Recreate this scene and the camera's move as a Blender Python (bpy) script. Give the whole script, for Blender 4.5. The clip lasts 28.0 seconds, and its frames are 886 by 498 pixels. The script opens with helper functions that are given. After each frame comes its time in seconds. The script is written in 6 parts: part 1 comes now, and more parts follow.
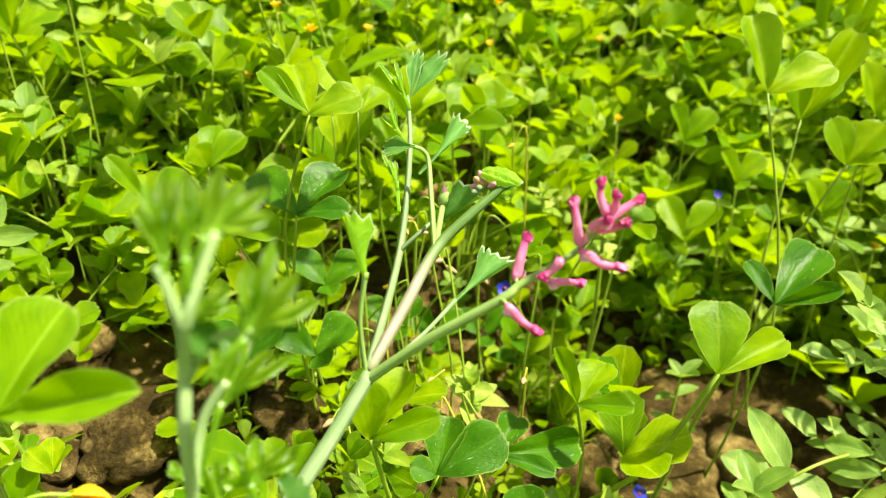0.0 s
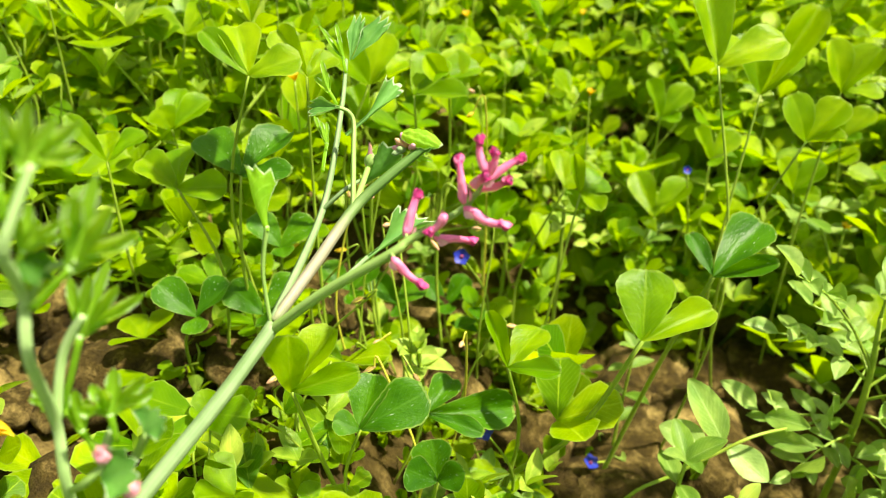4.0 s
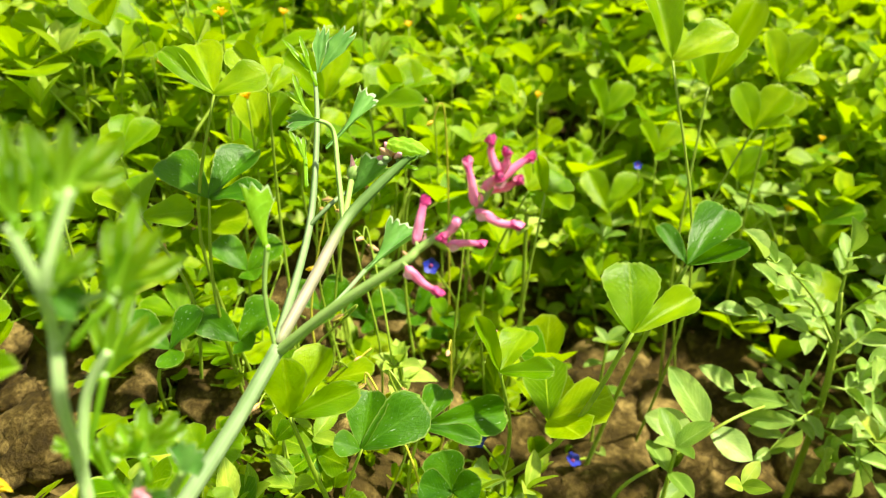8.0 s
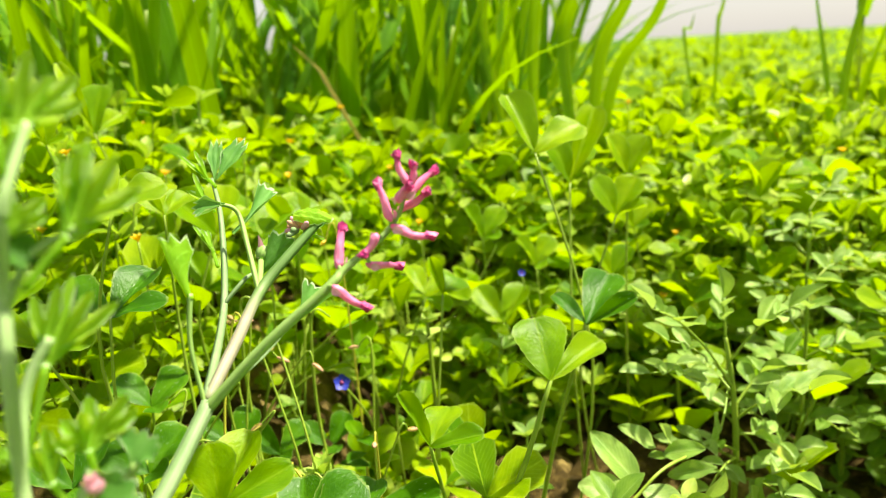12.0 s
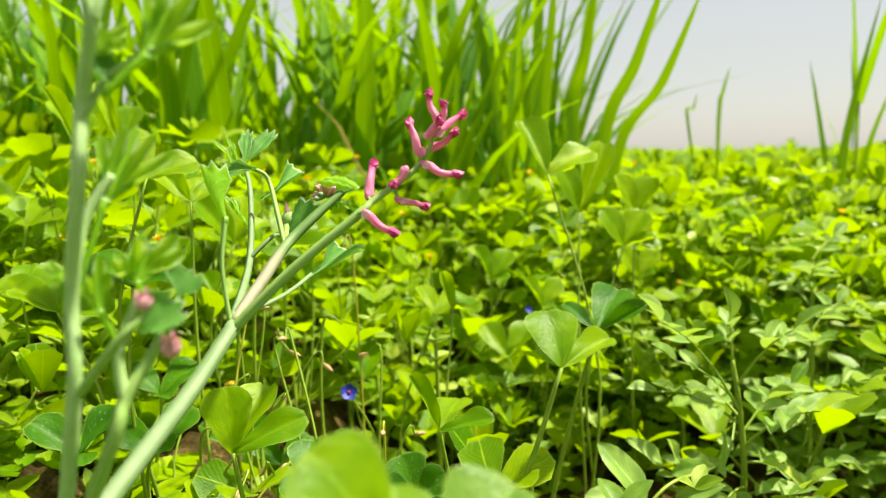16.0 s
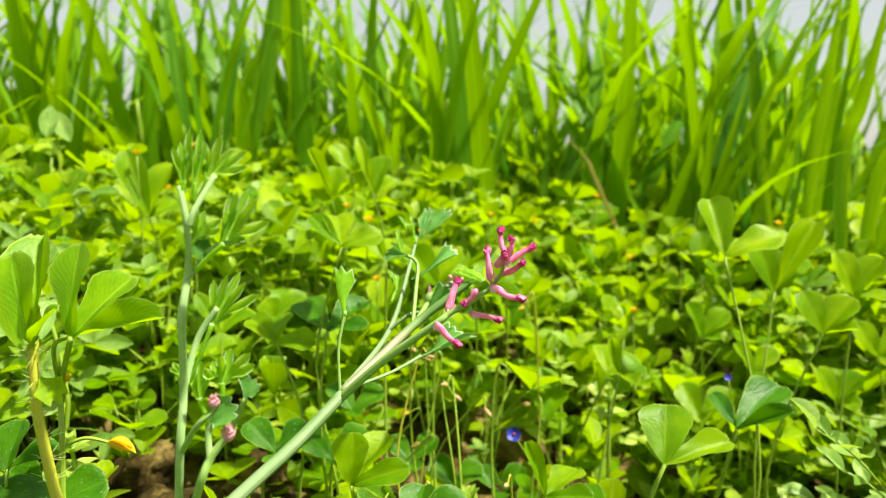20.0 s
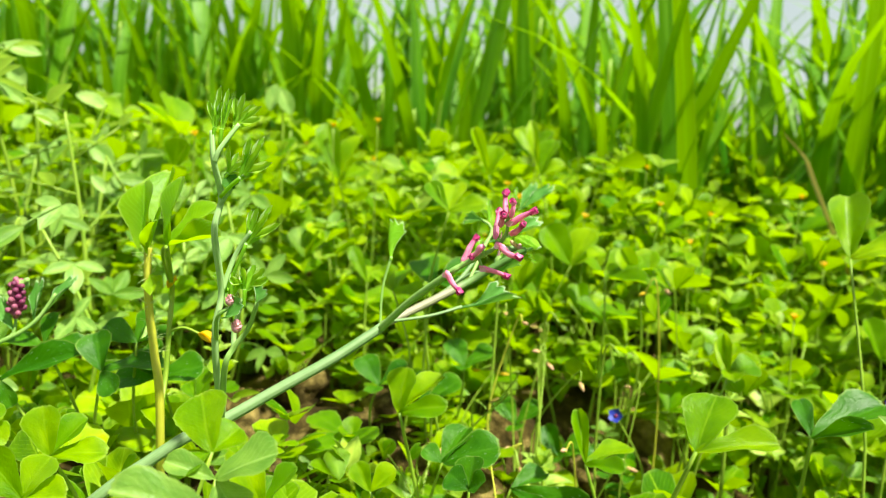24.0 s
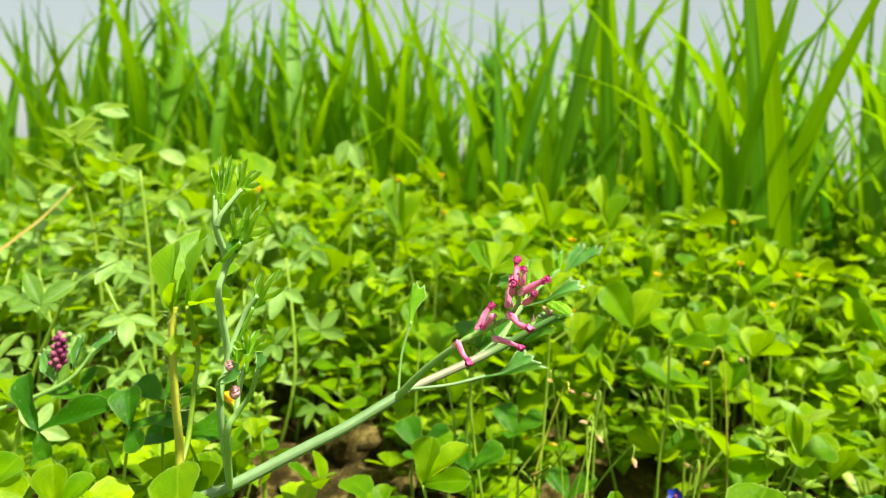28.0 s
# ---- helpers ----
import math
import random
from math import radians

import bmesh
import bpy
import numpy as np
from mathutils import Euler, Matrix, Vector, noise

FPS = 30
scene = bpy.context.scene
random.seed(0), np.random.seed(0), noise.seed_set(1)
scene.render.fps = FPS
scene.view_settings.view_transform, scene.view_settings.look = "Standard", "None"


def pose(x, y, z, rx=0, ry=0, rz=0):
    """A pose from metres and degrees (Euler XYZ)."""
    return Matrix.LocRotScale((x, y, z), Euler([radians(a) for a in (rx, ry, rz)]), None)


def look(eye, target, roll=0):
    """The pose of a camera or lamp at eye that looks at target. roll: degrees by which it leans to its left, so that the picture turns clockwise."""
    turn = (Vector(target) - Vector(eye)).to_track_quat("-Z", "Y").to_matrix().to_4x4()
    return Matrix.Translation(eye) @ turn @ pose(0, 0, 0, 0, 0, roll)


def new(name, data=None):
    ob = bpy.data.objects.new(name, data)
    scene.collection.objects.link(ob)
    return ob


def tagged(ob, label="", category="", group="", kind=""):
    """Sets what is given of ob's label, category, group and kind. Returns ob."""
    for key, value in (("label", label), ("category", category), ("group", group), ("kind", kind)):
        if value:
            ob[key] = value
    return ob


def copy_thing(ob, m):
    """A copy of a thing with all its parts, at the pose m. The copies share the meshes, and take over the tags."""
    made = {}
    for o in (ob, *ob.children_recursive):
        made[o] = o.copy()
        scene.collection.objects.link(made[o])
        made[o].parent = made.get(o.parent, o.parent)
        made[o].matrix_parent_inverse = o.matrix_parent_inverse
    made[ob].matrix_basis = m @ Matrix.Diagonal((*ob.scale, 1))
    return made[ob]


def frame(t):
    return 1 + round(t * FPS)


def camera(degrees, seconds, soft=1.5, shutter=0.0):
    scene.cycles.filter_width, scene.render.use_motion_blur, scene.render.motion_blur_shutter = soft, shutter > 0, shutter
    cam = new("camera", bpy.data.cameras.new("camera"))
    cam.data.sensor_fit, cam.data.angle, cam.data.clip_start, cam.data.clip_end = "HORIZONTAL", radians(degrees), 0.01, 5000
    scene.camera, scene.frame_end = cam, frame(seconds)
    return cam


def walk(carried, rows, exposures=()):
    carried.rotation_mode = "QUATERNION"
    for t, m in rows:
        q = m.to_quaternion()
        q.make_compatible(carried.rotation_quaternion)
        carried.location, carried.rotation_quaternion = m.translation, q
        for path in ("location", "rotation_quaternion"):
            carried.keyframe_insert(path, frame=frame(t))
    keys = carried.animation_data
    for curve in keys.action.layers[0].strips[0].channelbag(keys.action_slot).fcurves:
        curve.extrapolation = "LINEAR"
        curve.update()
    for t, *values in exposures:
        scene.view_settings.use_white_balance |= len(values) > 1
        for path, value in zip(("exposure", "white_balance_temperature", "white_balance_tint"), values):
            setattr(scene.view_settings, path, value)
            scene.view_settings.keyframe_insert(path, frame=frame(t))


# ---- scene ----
cam = camera(61.61, 28.0, soft=1.0)
# seconds, place in metres, turn in degrees
PATH = [
    (0, -0.00711, 0.03193, 0.31261, 60.471, -1.686, 9.710),
    (0.5, 0.01176, 0.04085, 0.31669, 60.854, -1.841, 9.748),
    (1, 0.01475, 0.03497, 0.30540, 60.044, -1.754, 10.331),
    (1.5, 0.01759, 0.03769, 0.30376, 59.486, -2.098, 11.178),
    (2, 0.02079, 0.03789, 0.30764, 59.519, -2.219, 11.539),
    (2.5, 0.02190, 0.02937, 0.31377, 59.593, -2.087, 11.570),
    (3, 0.02135, 0.02932, 0.31147, 59.225, -2.060, 11.719),
    (3.5, 0.02142, 0.03046, 0.31148, 58.889, -2.237, 11.849),
    (5.5, 0.02175, 0.03158, 0.31108, 58.526, -1.950, 11.708),
    (6, 0.02165, 0.03360, 0.31221, 58.282, -1.605, 10.877),
    (6.5, 0.01815, 0.03504, 0.31259, 57.938, -1.443, 9.928),
    (7, 0.01410, 0.03578, 0.31197, 58.004, -1.363, 8.636),
    (7.5, 0.00988, 0.03368, 0.30988, 58.594, -1.370, 6.915),
    (8, 0.00358, 0.02975, 0.30815, 59.982, -1.218, 4.816),
    (8.5, 0.00081, 0.02998, 0.30509, 61.473, -0.656, 2.551),
    (9, -0.00218, 0.02878, 0.30330, 62.682, -0.033, 0.262),
    (9.5, -0.00448, 0.02718, 0.29878, 63.718, 0.528, -1.980),
    (10, -0.00646, 0.02475, 0.29437, 65.213, 1.017, -4.171),
    (10.5, -0.01138, 0.02331, 0.28665, 67.323, 1.612, -5.479),
    (11, -0.01219, 0.02076, 0.28181, 70.123, 2.151, -6.258),
    (11.5, -0.00459, 0.01193, 0.27927, 72.841, 2.695, -6.719),
    (12, -0.00499, 0.00587, 0.27534, 74.992, 3.145, -6.690),
    (12.5, -0.00460, 0.00447, 0.27578, 76.553, 3.140, -6.553),
    (14.5, -0.01439, -0.00898, 0.25727, 80.275, 2.162, -6.447),
    (15, -0.01269, -0.01025, 0.24917, 81.204, 1.709, -7.228),
    (15.5, -0.01247, -0.00755, 0.24431, 82.080, 1.184, -7.468),
    (16, -0.01342, -0.00850, 0.24000, 82.700, 0.800, -6.203),
    (16.5, -0.01094, 0.00146, 0.24704, 83.009, 0.682, -3.527),
    (17, 0.00000, 0.00000, 0.25890, 82.445, 0.493, 0.000),
    (17.5, 0.01016, -0.00985, 0.26285, 81.709, 0.128, 3.986),
    (18, 0.01760, -0.01418, 0.26717, 81.887, 0.019, 7.648),
    (18.5, 0.02790, -0.02249, 0.27234, 82.353, -0.090, 10.760),
    (19, 0.02506, -0.02580, 0.27558, 82.692, -0.147, 13.609),
    (19.5, 0.03673, -0.02819, 0.28022, 82.425, -0.765, 15.878),
    (20, 0.05103, -0.03231, 0.27767, 81.825, -1.447, 18.279),
    (20.5, 0.05885, -0.03198, 0.27908, 81.232, -2.350, 20.714),
    (21, 0.06909, -0.03704, 0.27583, 80.703, -3.006, 23.217),
    (21.5, 0.07574, -0.03992, 0.27915, 80.728, -3.238, 26.308),
    (23.5, 0.12308, -0.02400, 0.27508, 79.613, -3.846, 38.259),
    (24, 0.13367, -0.01727, 0.27325, 80.451, -3.859, 40.587),
    (24.5, 0.14097, -0.01647, 0.27218, 81.119, -4.012, 43.026),
    (25, 0.14740, -0.01139, 0.27242, 81.542, -4.106, 45.223),
    (25.5, 0.15259, -0.00503, 0.27490, 81.672, -4.294, 46.973),
    (26, 0.16052, 0.00238, 0.27483, 81.656, -4.577, 48.935),
    (26.5, 0.15955, 0.00921, 0.27523, 81.747, -4.738, 50.989),
    (27, 0.15989, 0.01335, 0.27633, 82.136, -4.513, 52.273),
    (27.5, 0.16006, 0.01555, 0.27755, 82.875, -4.033, 51.791),
    (28, 0.14722, 0.01105, 0.27961, 83.559, -3.595, 48.993),
]
# seconds, stops, kelvin, tint
EXPOSURE = [(0, 1.22, 7300, 8), (9, 1.23, 7300, 8), (11, 1.28, 7250, 8), (14.5, 1.14, 7150, 7), (17, 1.06, 7150, 6), (21.5, 1.10, 7000, -1), (24, 1.10, 6850, -6), (27, 1.05, 6850, -2), (28, 0.98, 6850, -3)]
walk(cam, [(r[0], pose(*r[1:])) for r in PATH], EXPOSURE)

# ---- world, sun and exposure ----
cam.data.dof.use_dof = True
cam.data.dof.focus_distance = 0.215
cam.data.dof.aperture_fstop = 15.5

SUN_EL, SUN_AZ = 64.0, 86.0          # degrees; azimuth to the right of +y
world = bpy.data.worlds.new("sky")
scene.world = world
world.use_nodes = True
wn = world.node_tree
sky = wn.nodes.new("ShaderNodeTexSky")
sky.sky_type = 'NISHITA'
sky.sun_disc = False
sky.sun_elevation = radians(SUN_EL)
sky.sun_rotation = radians(SUN_AZ)
sky.dust_density, sky.air_density, sky.ozone_density = 1.2, 1.0, 1.0
haze = wn.nodes.new("ShaderNodeMix")
haze.data_type = 'RGBA'
haze.inputs[0].default_value = 0.68               # thin white haze over the blue
haze.inputs[7].default_value = (5.0, 5.0, 5.25, 1)
wn.links.new(sky.outputs[0], haze.inputs[6])
wn.links.new(haze.outputs[2], wn.nodes["Background"].inputs[0])
wn.nodes["Background"].inputs[1].default_value = 0.072
sun = new("sun", bpy.data.lights.new("sun", 'SUN'))
sun.data.energy, sun.data.angle, sun.data.color = 5.0, radians(2.5), (1.0, 0.95, 0.86)
_el, _az = radians(SUN_EL), radians(SUN_AZ)
SUN_DIR = Vector((math.sin(_az) * math.cos(_el), math.cos(_az) * math.cos(_el), math.sin(_el)))
sun.matrix_world = look(SUN_DIR * 10, (0, 0, 0))


# ---- materials ----
def nodes_of(name):
    m = bpy.data.materials.new(name)
    m.use_nodes = True
    return m, m.node_tree.nodes, m.node_tree.links, m.node_tree.nodes["Principled BSDF"]


def noise_node(n, l, scale, detail=4.0, rough=0.55, coord="Object"):
    tc = n.new("ShaderNodeTexCoord")
    t = n.new("ShaderNodeTexNoise")
    t.inputs["Scale"].default_value, t.inputs["Detail"].default_value, t.inputs["Roughness"].default_value = scale, detail, rough
    l.new(tc.outputs[coord], t.inputs["Vector"])
    return t


def ramp_node(n, l, src, stops):
    r = n.new("ShaderNodeValToRGB")
    e = r.color_ramp.elements
    e[0].position, e[0].color = stops[0][0], (*stops[0][1], 1)
    e[1].position, e[1].color = stops[-1][0], (*stops[-1][1], 1)
    for p, c in stops[1:-1]:
        k = e.new(p)
        k.color = (*c, 1)
    l.new(src, r.inputs[0])
    return r


def mix_node(n, l, a, b, fac, kind='MIX'):
    m = n.new("ShaderNodeMix")
    m.data_type, m.blend_type = 'RGBA', kind
    for s, v in ((m.inputs[6], a), (m.inputs[7], b)):
        if isinstance(v, tuple):
            s.default_value = (*v, 1)
        else:
            l.new(v, s)
    if isinstance(fac, float):
        m.inputs[0].default_value = fac
    else:
        l.new(fac, m.inputs[0])
    return m.outputs[2]


def leaf_material(name, dark, light, through_color, share=0.45, rough=0.42, gloss=0.2, veins=9.0, vein_depth=0.25, island=False, rim=0.25, rim_color=(0.45, 0.55, 0.12), vein_mix=0.45, flecks=0.0):
    """A thin leaf: glossy skin over a body that lets light through, with a midrib and side veins."""
    m, n, l, p = nodes_of(name)
    if island:
        rnd = n.new("ShaderNodeNewGeometry").outputs["Random Per Island"]
    else:
        rnd = n.new("ShaderNodeObjectInfo").outputs["Random"]
    tone = ramp_node(n, l, rnd, [(0.0, dark), (0.55, tuple((a + b) / 2 for a, b in zip(dark, light))), (1.0, light)])
    uv = n.new("ShaderNodeUVMap")
    shift = n.new("ShaderNodeMath")
    shift.operation = 'MULTIPLY'
    shift.inputs[1].default_value = 60.0
    l.new(rnd, shift.inputs[0])

    def mottle(scale, detail):
        t = n.new("ShaderNodeTexNoise")
        t.noise_dimensions = '4D'
        t.inputs["Scale"].default_value, t.inputs["Detail"].default_value = scale, detail
        l.new(uv.outputs[0], t.inputs["Vector"])
        l.new(shift.outputs[0], t.inputs["W"])
        return t
    grain = mottle(17.0, 4.0)
    blot = mottle(2.6, 3.0)
    col = mix_node(n, l, tone.outputs[0], ramp_node(n, l, blot.outputs[0], [(0.36, (0.50, 0.66, 0.5)), (0.66, (1.30, 1.18, 1.1))]).outputs[0], 0.8, 'MULTIPLY')
    col = mix_node(n, l, col, ramp_node(n, l, grain.outputs[0], [(0.3, (0.85, 0.88, 0.85)), (0.7, (1.12, 1.1, 1.1))]).outputs[0], 0.6, 'MULTIPLY')
    sep = n.new("ShaderNodeSeparateXYZ")
    l.new(uv.outputs[0], sep.inputs[0])

    def op(kind, a, b=None):
        k = n.new("ShaderNodeMath")
        k.operation = kind
        for i, v in enumerate((a, b)):
            if v is None:
                continue
            if isinstance(v, float):
                k.inputs[i].default_value = v
            else:
                l.new(v, k.inputs[i])
        return k.outputs[0]
    across = op('ABSOLUTE', op('SUBTRACT', sep.outputs[0], 0.5))
    rib = op('LESS_THAN', across, 0.022)
    side = op('FRACT', op('MULTIPLY', op('SUBTRACT', sep.outputs[1], op('MULTIPLY', across, 0.9)), veins))
    line = op('LESS_THAN', op('ABSOLUTE', op('SUBTRACT', side, 0.5)), 0.07)
    vein = op('MAXIMUM', rib, op('MULTIPLY', line, 0.55))
    col = mix_node(n, l, col, tuple(min(1.0, c * 1.5 + 0.03) for c in light), op('MULTIPLY', vein, vein_mix))
    if flecks:                                   # pale dashes scattered over the blade
        mp = n.new("ShaderNodeMapping")
        mp.inputs["Scale"].default_value = (16, 7, 1)
        mp.inputs["Rotation"].default_value = (0, 0, 0.6)
        l.new(uv.outputs[0], mp.inputs[0])
        dash = n.new("ShaderNodeTexNoise")
        dash.noise_dimensions = '4D'
        dash.inputs["Scale"].default_value, dash.inputs["Detail"].default_value = 1.6, 2.0
        l.new(mp.outputs[0], dash.inputs["Vector"])
        l.new(shift.outputs[0], dash.inputs["W"])
        spots = ramp_node(n, l, dash.outputs[0], [(0.66, (0, 0, 0)), (0.70, (1, 1, 1))])
        col = mix_node(n, l, col, (0.46, 0.62, 0.34), op('MULTIPLY', spots.outputs[0], flecks))
    edge = op('MAXIMUM', op('GREATER_THAN', across, 0.465), op('GREATER_THAN', sep.outputs[1], 0.965))
    col = mix_node(n, l, col, rim_color, op('MULTIPLY', edge, rim))
    l.new(col, p.inputs["Base Color"])
    p.inputs["Roughness"].default_value = rough
    p.inputs["Specular IOR Level"].default_value = gloss
    bump = n.new("ShaderNodeBump")
    bump.inputs["Strength"].default_value, bump.inputs["Distance"].default_value = 0.6, 0.0008
    l.new(op('ADD', op('MULTIPLY', vein, -vein_depth * 2), op('ADD', op('MULTIPLY', grain.outputs[0], 0.5), op('MULTIPLY', blot.outputs[0], 0.8))), bump.inputs["Height"])
    l.new(bump.outputs[0], p.inputs["Normal"])
    tr = n.new("ShaderNodeBsdfTranslucent")
    l.new(mix_node(n, l, mix_node(n, l, col, through_color, 0.75), tuple(c * 0.7 for c in through_color), op('MULTIPLY', vein, 0.5)), tr.inputs[0])
    mx = n.new("ShaderNodeMixShader")
    mx.inputs[0].default_value = share
    l.new(p.outputs[0], mx.inputs[1])
    l.new(tr.outputs[0], mx.inputs[2])
    l.new(mx.outputs[0], n["Material Output"].inputs[0])
    return m


def skin_material(name, low, high, scale=220.0, rough=0.5, share=0.0, streak=True, along=None):
    """Stems, petals and buds: a soft skin streaked along its length."""
    m, n, l, p = nodes_of(name)
    t = noise_node(n, l, scale, 4.0)
    if streak:
        uv = n.new("ShaderNodeUVMap")
        mp = n.new("ShaderNodeMapping")
        mp.inputs["Scale"].default_value = (9, 1.3, 1)
        l.new(uv.outputs[0], mp.inputs[0])
        t2 = n.new("ShaderNodeTexNoise")
        t2.inputs["Scale"].default_value = 2.2
        l.new(mp.outputs[0], t2.inputs["Vector"])
        src = mix_node(n, l, t.outputs[0], t2.outputs[0], 0.6)
    else:
        src = t.outputs[0]
    r = ramp_node(n, l, src, [(0.33, low), (0.66, high)])
    tint = r.outputs[0]
    if along:                                    # the colour changes from its base to its tip
        sp = n.new("ShaderNodeSeparateXYZ")
        l.new(n.new("ShaderNodeUVMap").outputs[0], sp.inputs[0])
        tint = mix_node(n, l, tint, ramp_node(n, l, sp.outputs[1], along).outputs[0], 1.0, 'MULTIPLY')
    l.new(tint, p.inputs["Base Color"])
    p.inputs["Roughness"].default_value = rough
    b = n.new("ShaderNodeBump")
    b.inputs["Strength"].default_value, b.inputs["Distance"].default_value = 0.35, 0.0004
    l.new(src, b.inputs["Height"])
    l.new(b.outputs[0], p.inputs["Normal"])
    if share:
        tr = n.new("ShaderNodeBsdfTranslucent")
        l.new(tint, tr.inputs[0])
        mx = n.new("ShaderNodeMixShader")
        mx.inputs[0].default_value = share
        l.new(p.outputs[0], mx.inputs[1])
        l.new(tr.outputs[0], mx.inputs[2])
        l.new(mx.outputs[0], n["Material Output"].inputs[0])
    return m


CLOVER = leaf_material("clover_leaf", (0.090, 0.240, 0.002), (0.290, 0.440, 0.004), (0.52, 0.76, 0.002), share=0.47, rough=0.38, gloss=0.2, veins=11.0, vein_depth=0.3, vein_mix=0.22)
# dark green clover, also used to paint leaves that lie in shade
CLOVER_DARK_SHADED = leaf_material("clover_leaf_dark_shaded", (0.030, 0.130, 0.002), (0.070, 0.205, 0.003), (0.16, 0.42, 0.002), share=0.32, rough=0.40, gloss=0.2, vein_depth=0.5, flecks=0.55, vein_mix=0.2)
CLOVER_FAR = leaf_material("clover_mass", (0.040, 0.165, 0.003), (0.370, 0.520, 0.006), (0.50, 0.74, 0.003), share=0.44, rough=0.38, gloss=0.16, island=True)
PALE = leaf_material("pale_leaf", (0.12, 0.26, 0.025), (0.29, 0.43, 0.10), (0.50, 0.72, 0.06), share=0.4, rough=0.36, gloss=0.25, vein_depth=0.5)
VETCH = leaf_material("vetch_leaf", (0.230, 0.400, 0.070), (0.390, 0.550, 0.170), (0.48, 0.70, 0.09), share=0.35, rough=0.36, gloss=0.3)
PALE_FAR = leaf_material("pale_mass", (0.17, 0.33, 0.010), (0.44, 0.56, 0.08), (0.48, 0.70, 0.03), share=0.38, rough=0.32, gloss=0.35, island=True)
FUM_LEAF = leaf_material("fumitory_leaf", (0.22, 0.47, 0.030), (0.35, 0.61, 0.065), (0.64, 0.94, 0.03), share=0.50, rough=0.6, gloss=0.1, veins=5.0, vein_depth=0.4, rim=0.9, rim_color=(0.62, 0.76, 0.46))
FUM_CUP = leaf_material("fumitory_cup_leaf", (0.100, 0.280, 0.050), (0.180, 0.390, 0.105), (0.30, 0.58, 0.06), share=0.34, rough=0.5, gloss=0.12, veins=6.0, vein_depth=0.3, rim=0.8, rim_color=(0.56, 0.68, 0.42), vein_mix=0.12)
MEDICK_LEAF = leaf_material("medick_leaf", (0.14, 0.32, 0.005), (0.22, 0.41, 0.008), (0.55, 0.84, 0.004), share=0.5, rough=0.4, gloss=0.25, veins=12.0, vein_depth=0.8, rim=0.5, vein_mix=0.85)
BROWN_BUD_TONES = ((0.40, 0.20, 0.10), (0.60, 0.36, 0.22))
WHEAT = leaf_material("wheat_blade", (0.022, 0.130, 0.005), (0.200, 0.400, 0.012), (0.42, 0.70, 0.004), share=0.45, rough=0.42, gloss=0.2, veins=1.0)
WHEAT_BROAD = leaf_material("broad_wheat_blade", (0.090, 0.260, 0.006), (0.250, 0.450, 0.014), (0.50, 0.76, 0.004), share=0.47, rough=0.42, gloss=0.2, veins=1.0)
WHEAT_FAR = leaf_material("wheat_mass", (0.025, 0.145, 0.005), (0.210, 0.410, 0.014), (0.42, 0.70, 0.004), share=0.45, rough=0.42, gloss=0.2, veins=1.0, island=True)
DRY = leaf_material("dry_blade", (0.66, 0.44, 0.12), (0.80, 0.60, 0.26), (0.85, 0.60, 0.16), share=0.35, rough=0.6, veins=1.0)
FUM_STEM = skin_material("fumitory_stem", (0.128, 0.230, 0.072), (0.242, 0.345, 0.160), rough=0.6)
BROWN_BUD = skin_material("brown_bud", *BROWN_BUD_TONES, scale=400.0, rough=0.55)
FUM_LIGHT = skin_material("fumitory_pale_stem", (0.24, 0.40, 0.12), (0.40, 0.56, 0.24), rough=0.6)
FUM_GREEN = skin_material("fumitory_green_stem", (0.175, 0.330, 0.055), (0.310, 0.470, 0.130), rough=0.55)
FUM_PALE = skin_material("fumitory_blushed_stem", (0.20, 0.215, 0.115), (0.365, 0.305, 0.225), rough=0.5, along=[(0.0, (0.75, 0.95, 0.65)), (0.12, (1, 1, 1)), (0.36, (1, 1, 1)), (0.48, (0.50, 0.92, 0.38)), (1.0, (0.32, 0.80, 0.20))])
STALK = skin_material("clover_stalk", (0.14, 0.27, 0.015), (0.32, 0.42, 0.04))
STALK_YELLOW = skin_material("yellow_stalk", (0.40, 0.40, 0.025), (0.54, 0.51, 0.055), rough=0.6)
PINK = skin_material("pink_petal", (0.82, 0.16, 0.39), (0.96, 0.38, 0.58), scale=380.0, rough=0.5, share=0.3, along=[(0.0, (0.95, 0.72, 0.85)), (0.2, (1, 1, 1)), (0.65, (1, 0.95, 0.97)), (0.88, (0.92, 0.5, 0.75)), (1.0, (0.8, 0.22, 0.5))])
CRIMSON = skin_material("crimson_petal_tip", (0.36, 0.008, 0.12), (0.70, 0.05, 0.26), scale=500.0, rough=0.45, share=0.15)
MAROON = skin_material("maroon_bud", (0.10, 0.01, 0.05), (0.26, 0.03, 0.12), scale=500.0, rough=0.5)
PURPLE = skin_material("purple_floret", (0.24, 0.04, 0.10), (0.46, 0.14, 0.24), scale=300.0, rough=0.5, share=0.15)
PINK_BUD = skin_material("pale_pink_bud", (0.62, 0.24, 0.32), (0.82, 0.46, 0.52), scale=300.0, rough=0.5, share=0.2)
BLUE = skin_material("blue_petal", (0.006, 0.014, 0.24), (0.018, 0.04, 0.42), scale=400.0, rough=0.5, share=0.1)
YELLOW = skin_material("yellow_petal", (0.80, 0.50, 0.01), (0.90, 0.66, 0.03), scale=300.0, rough=0.5, share=0.4)
STRAW = skin_material("dry_seed_head", (0.18, 0.11, 0.035), (0.40, 0.28, 0.10), scale=300.0, rough=0.7)
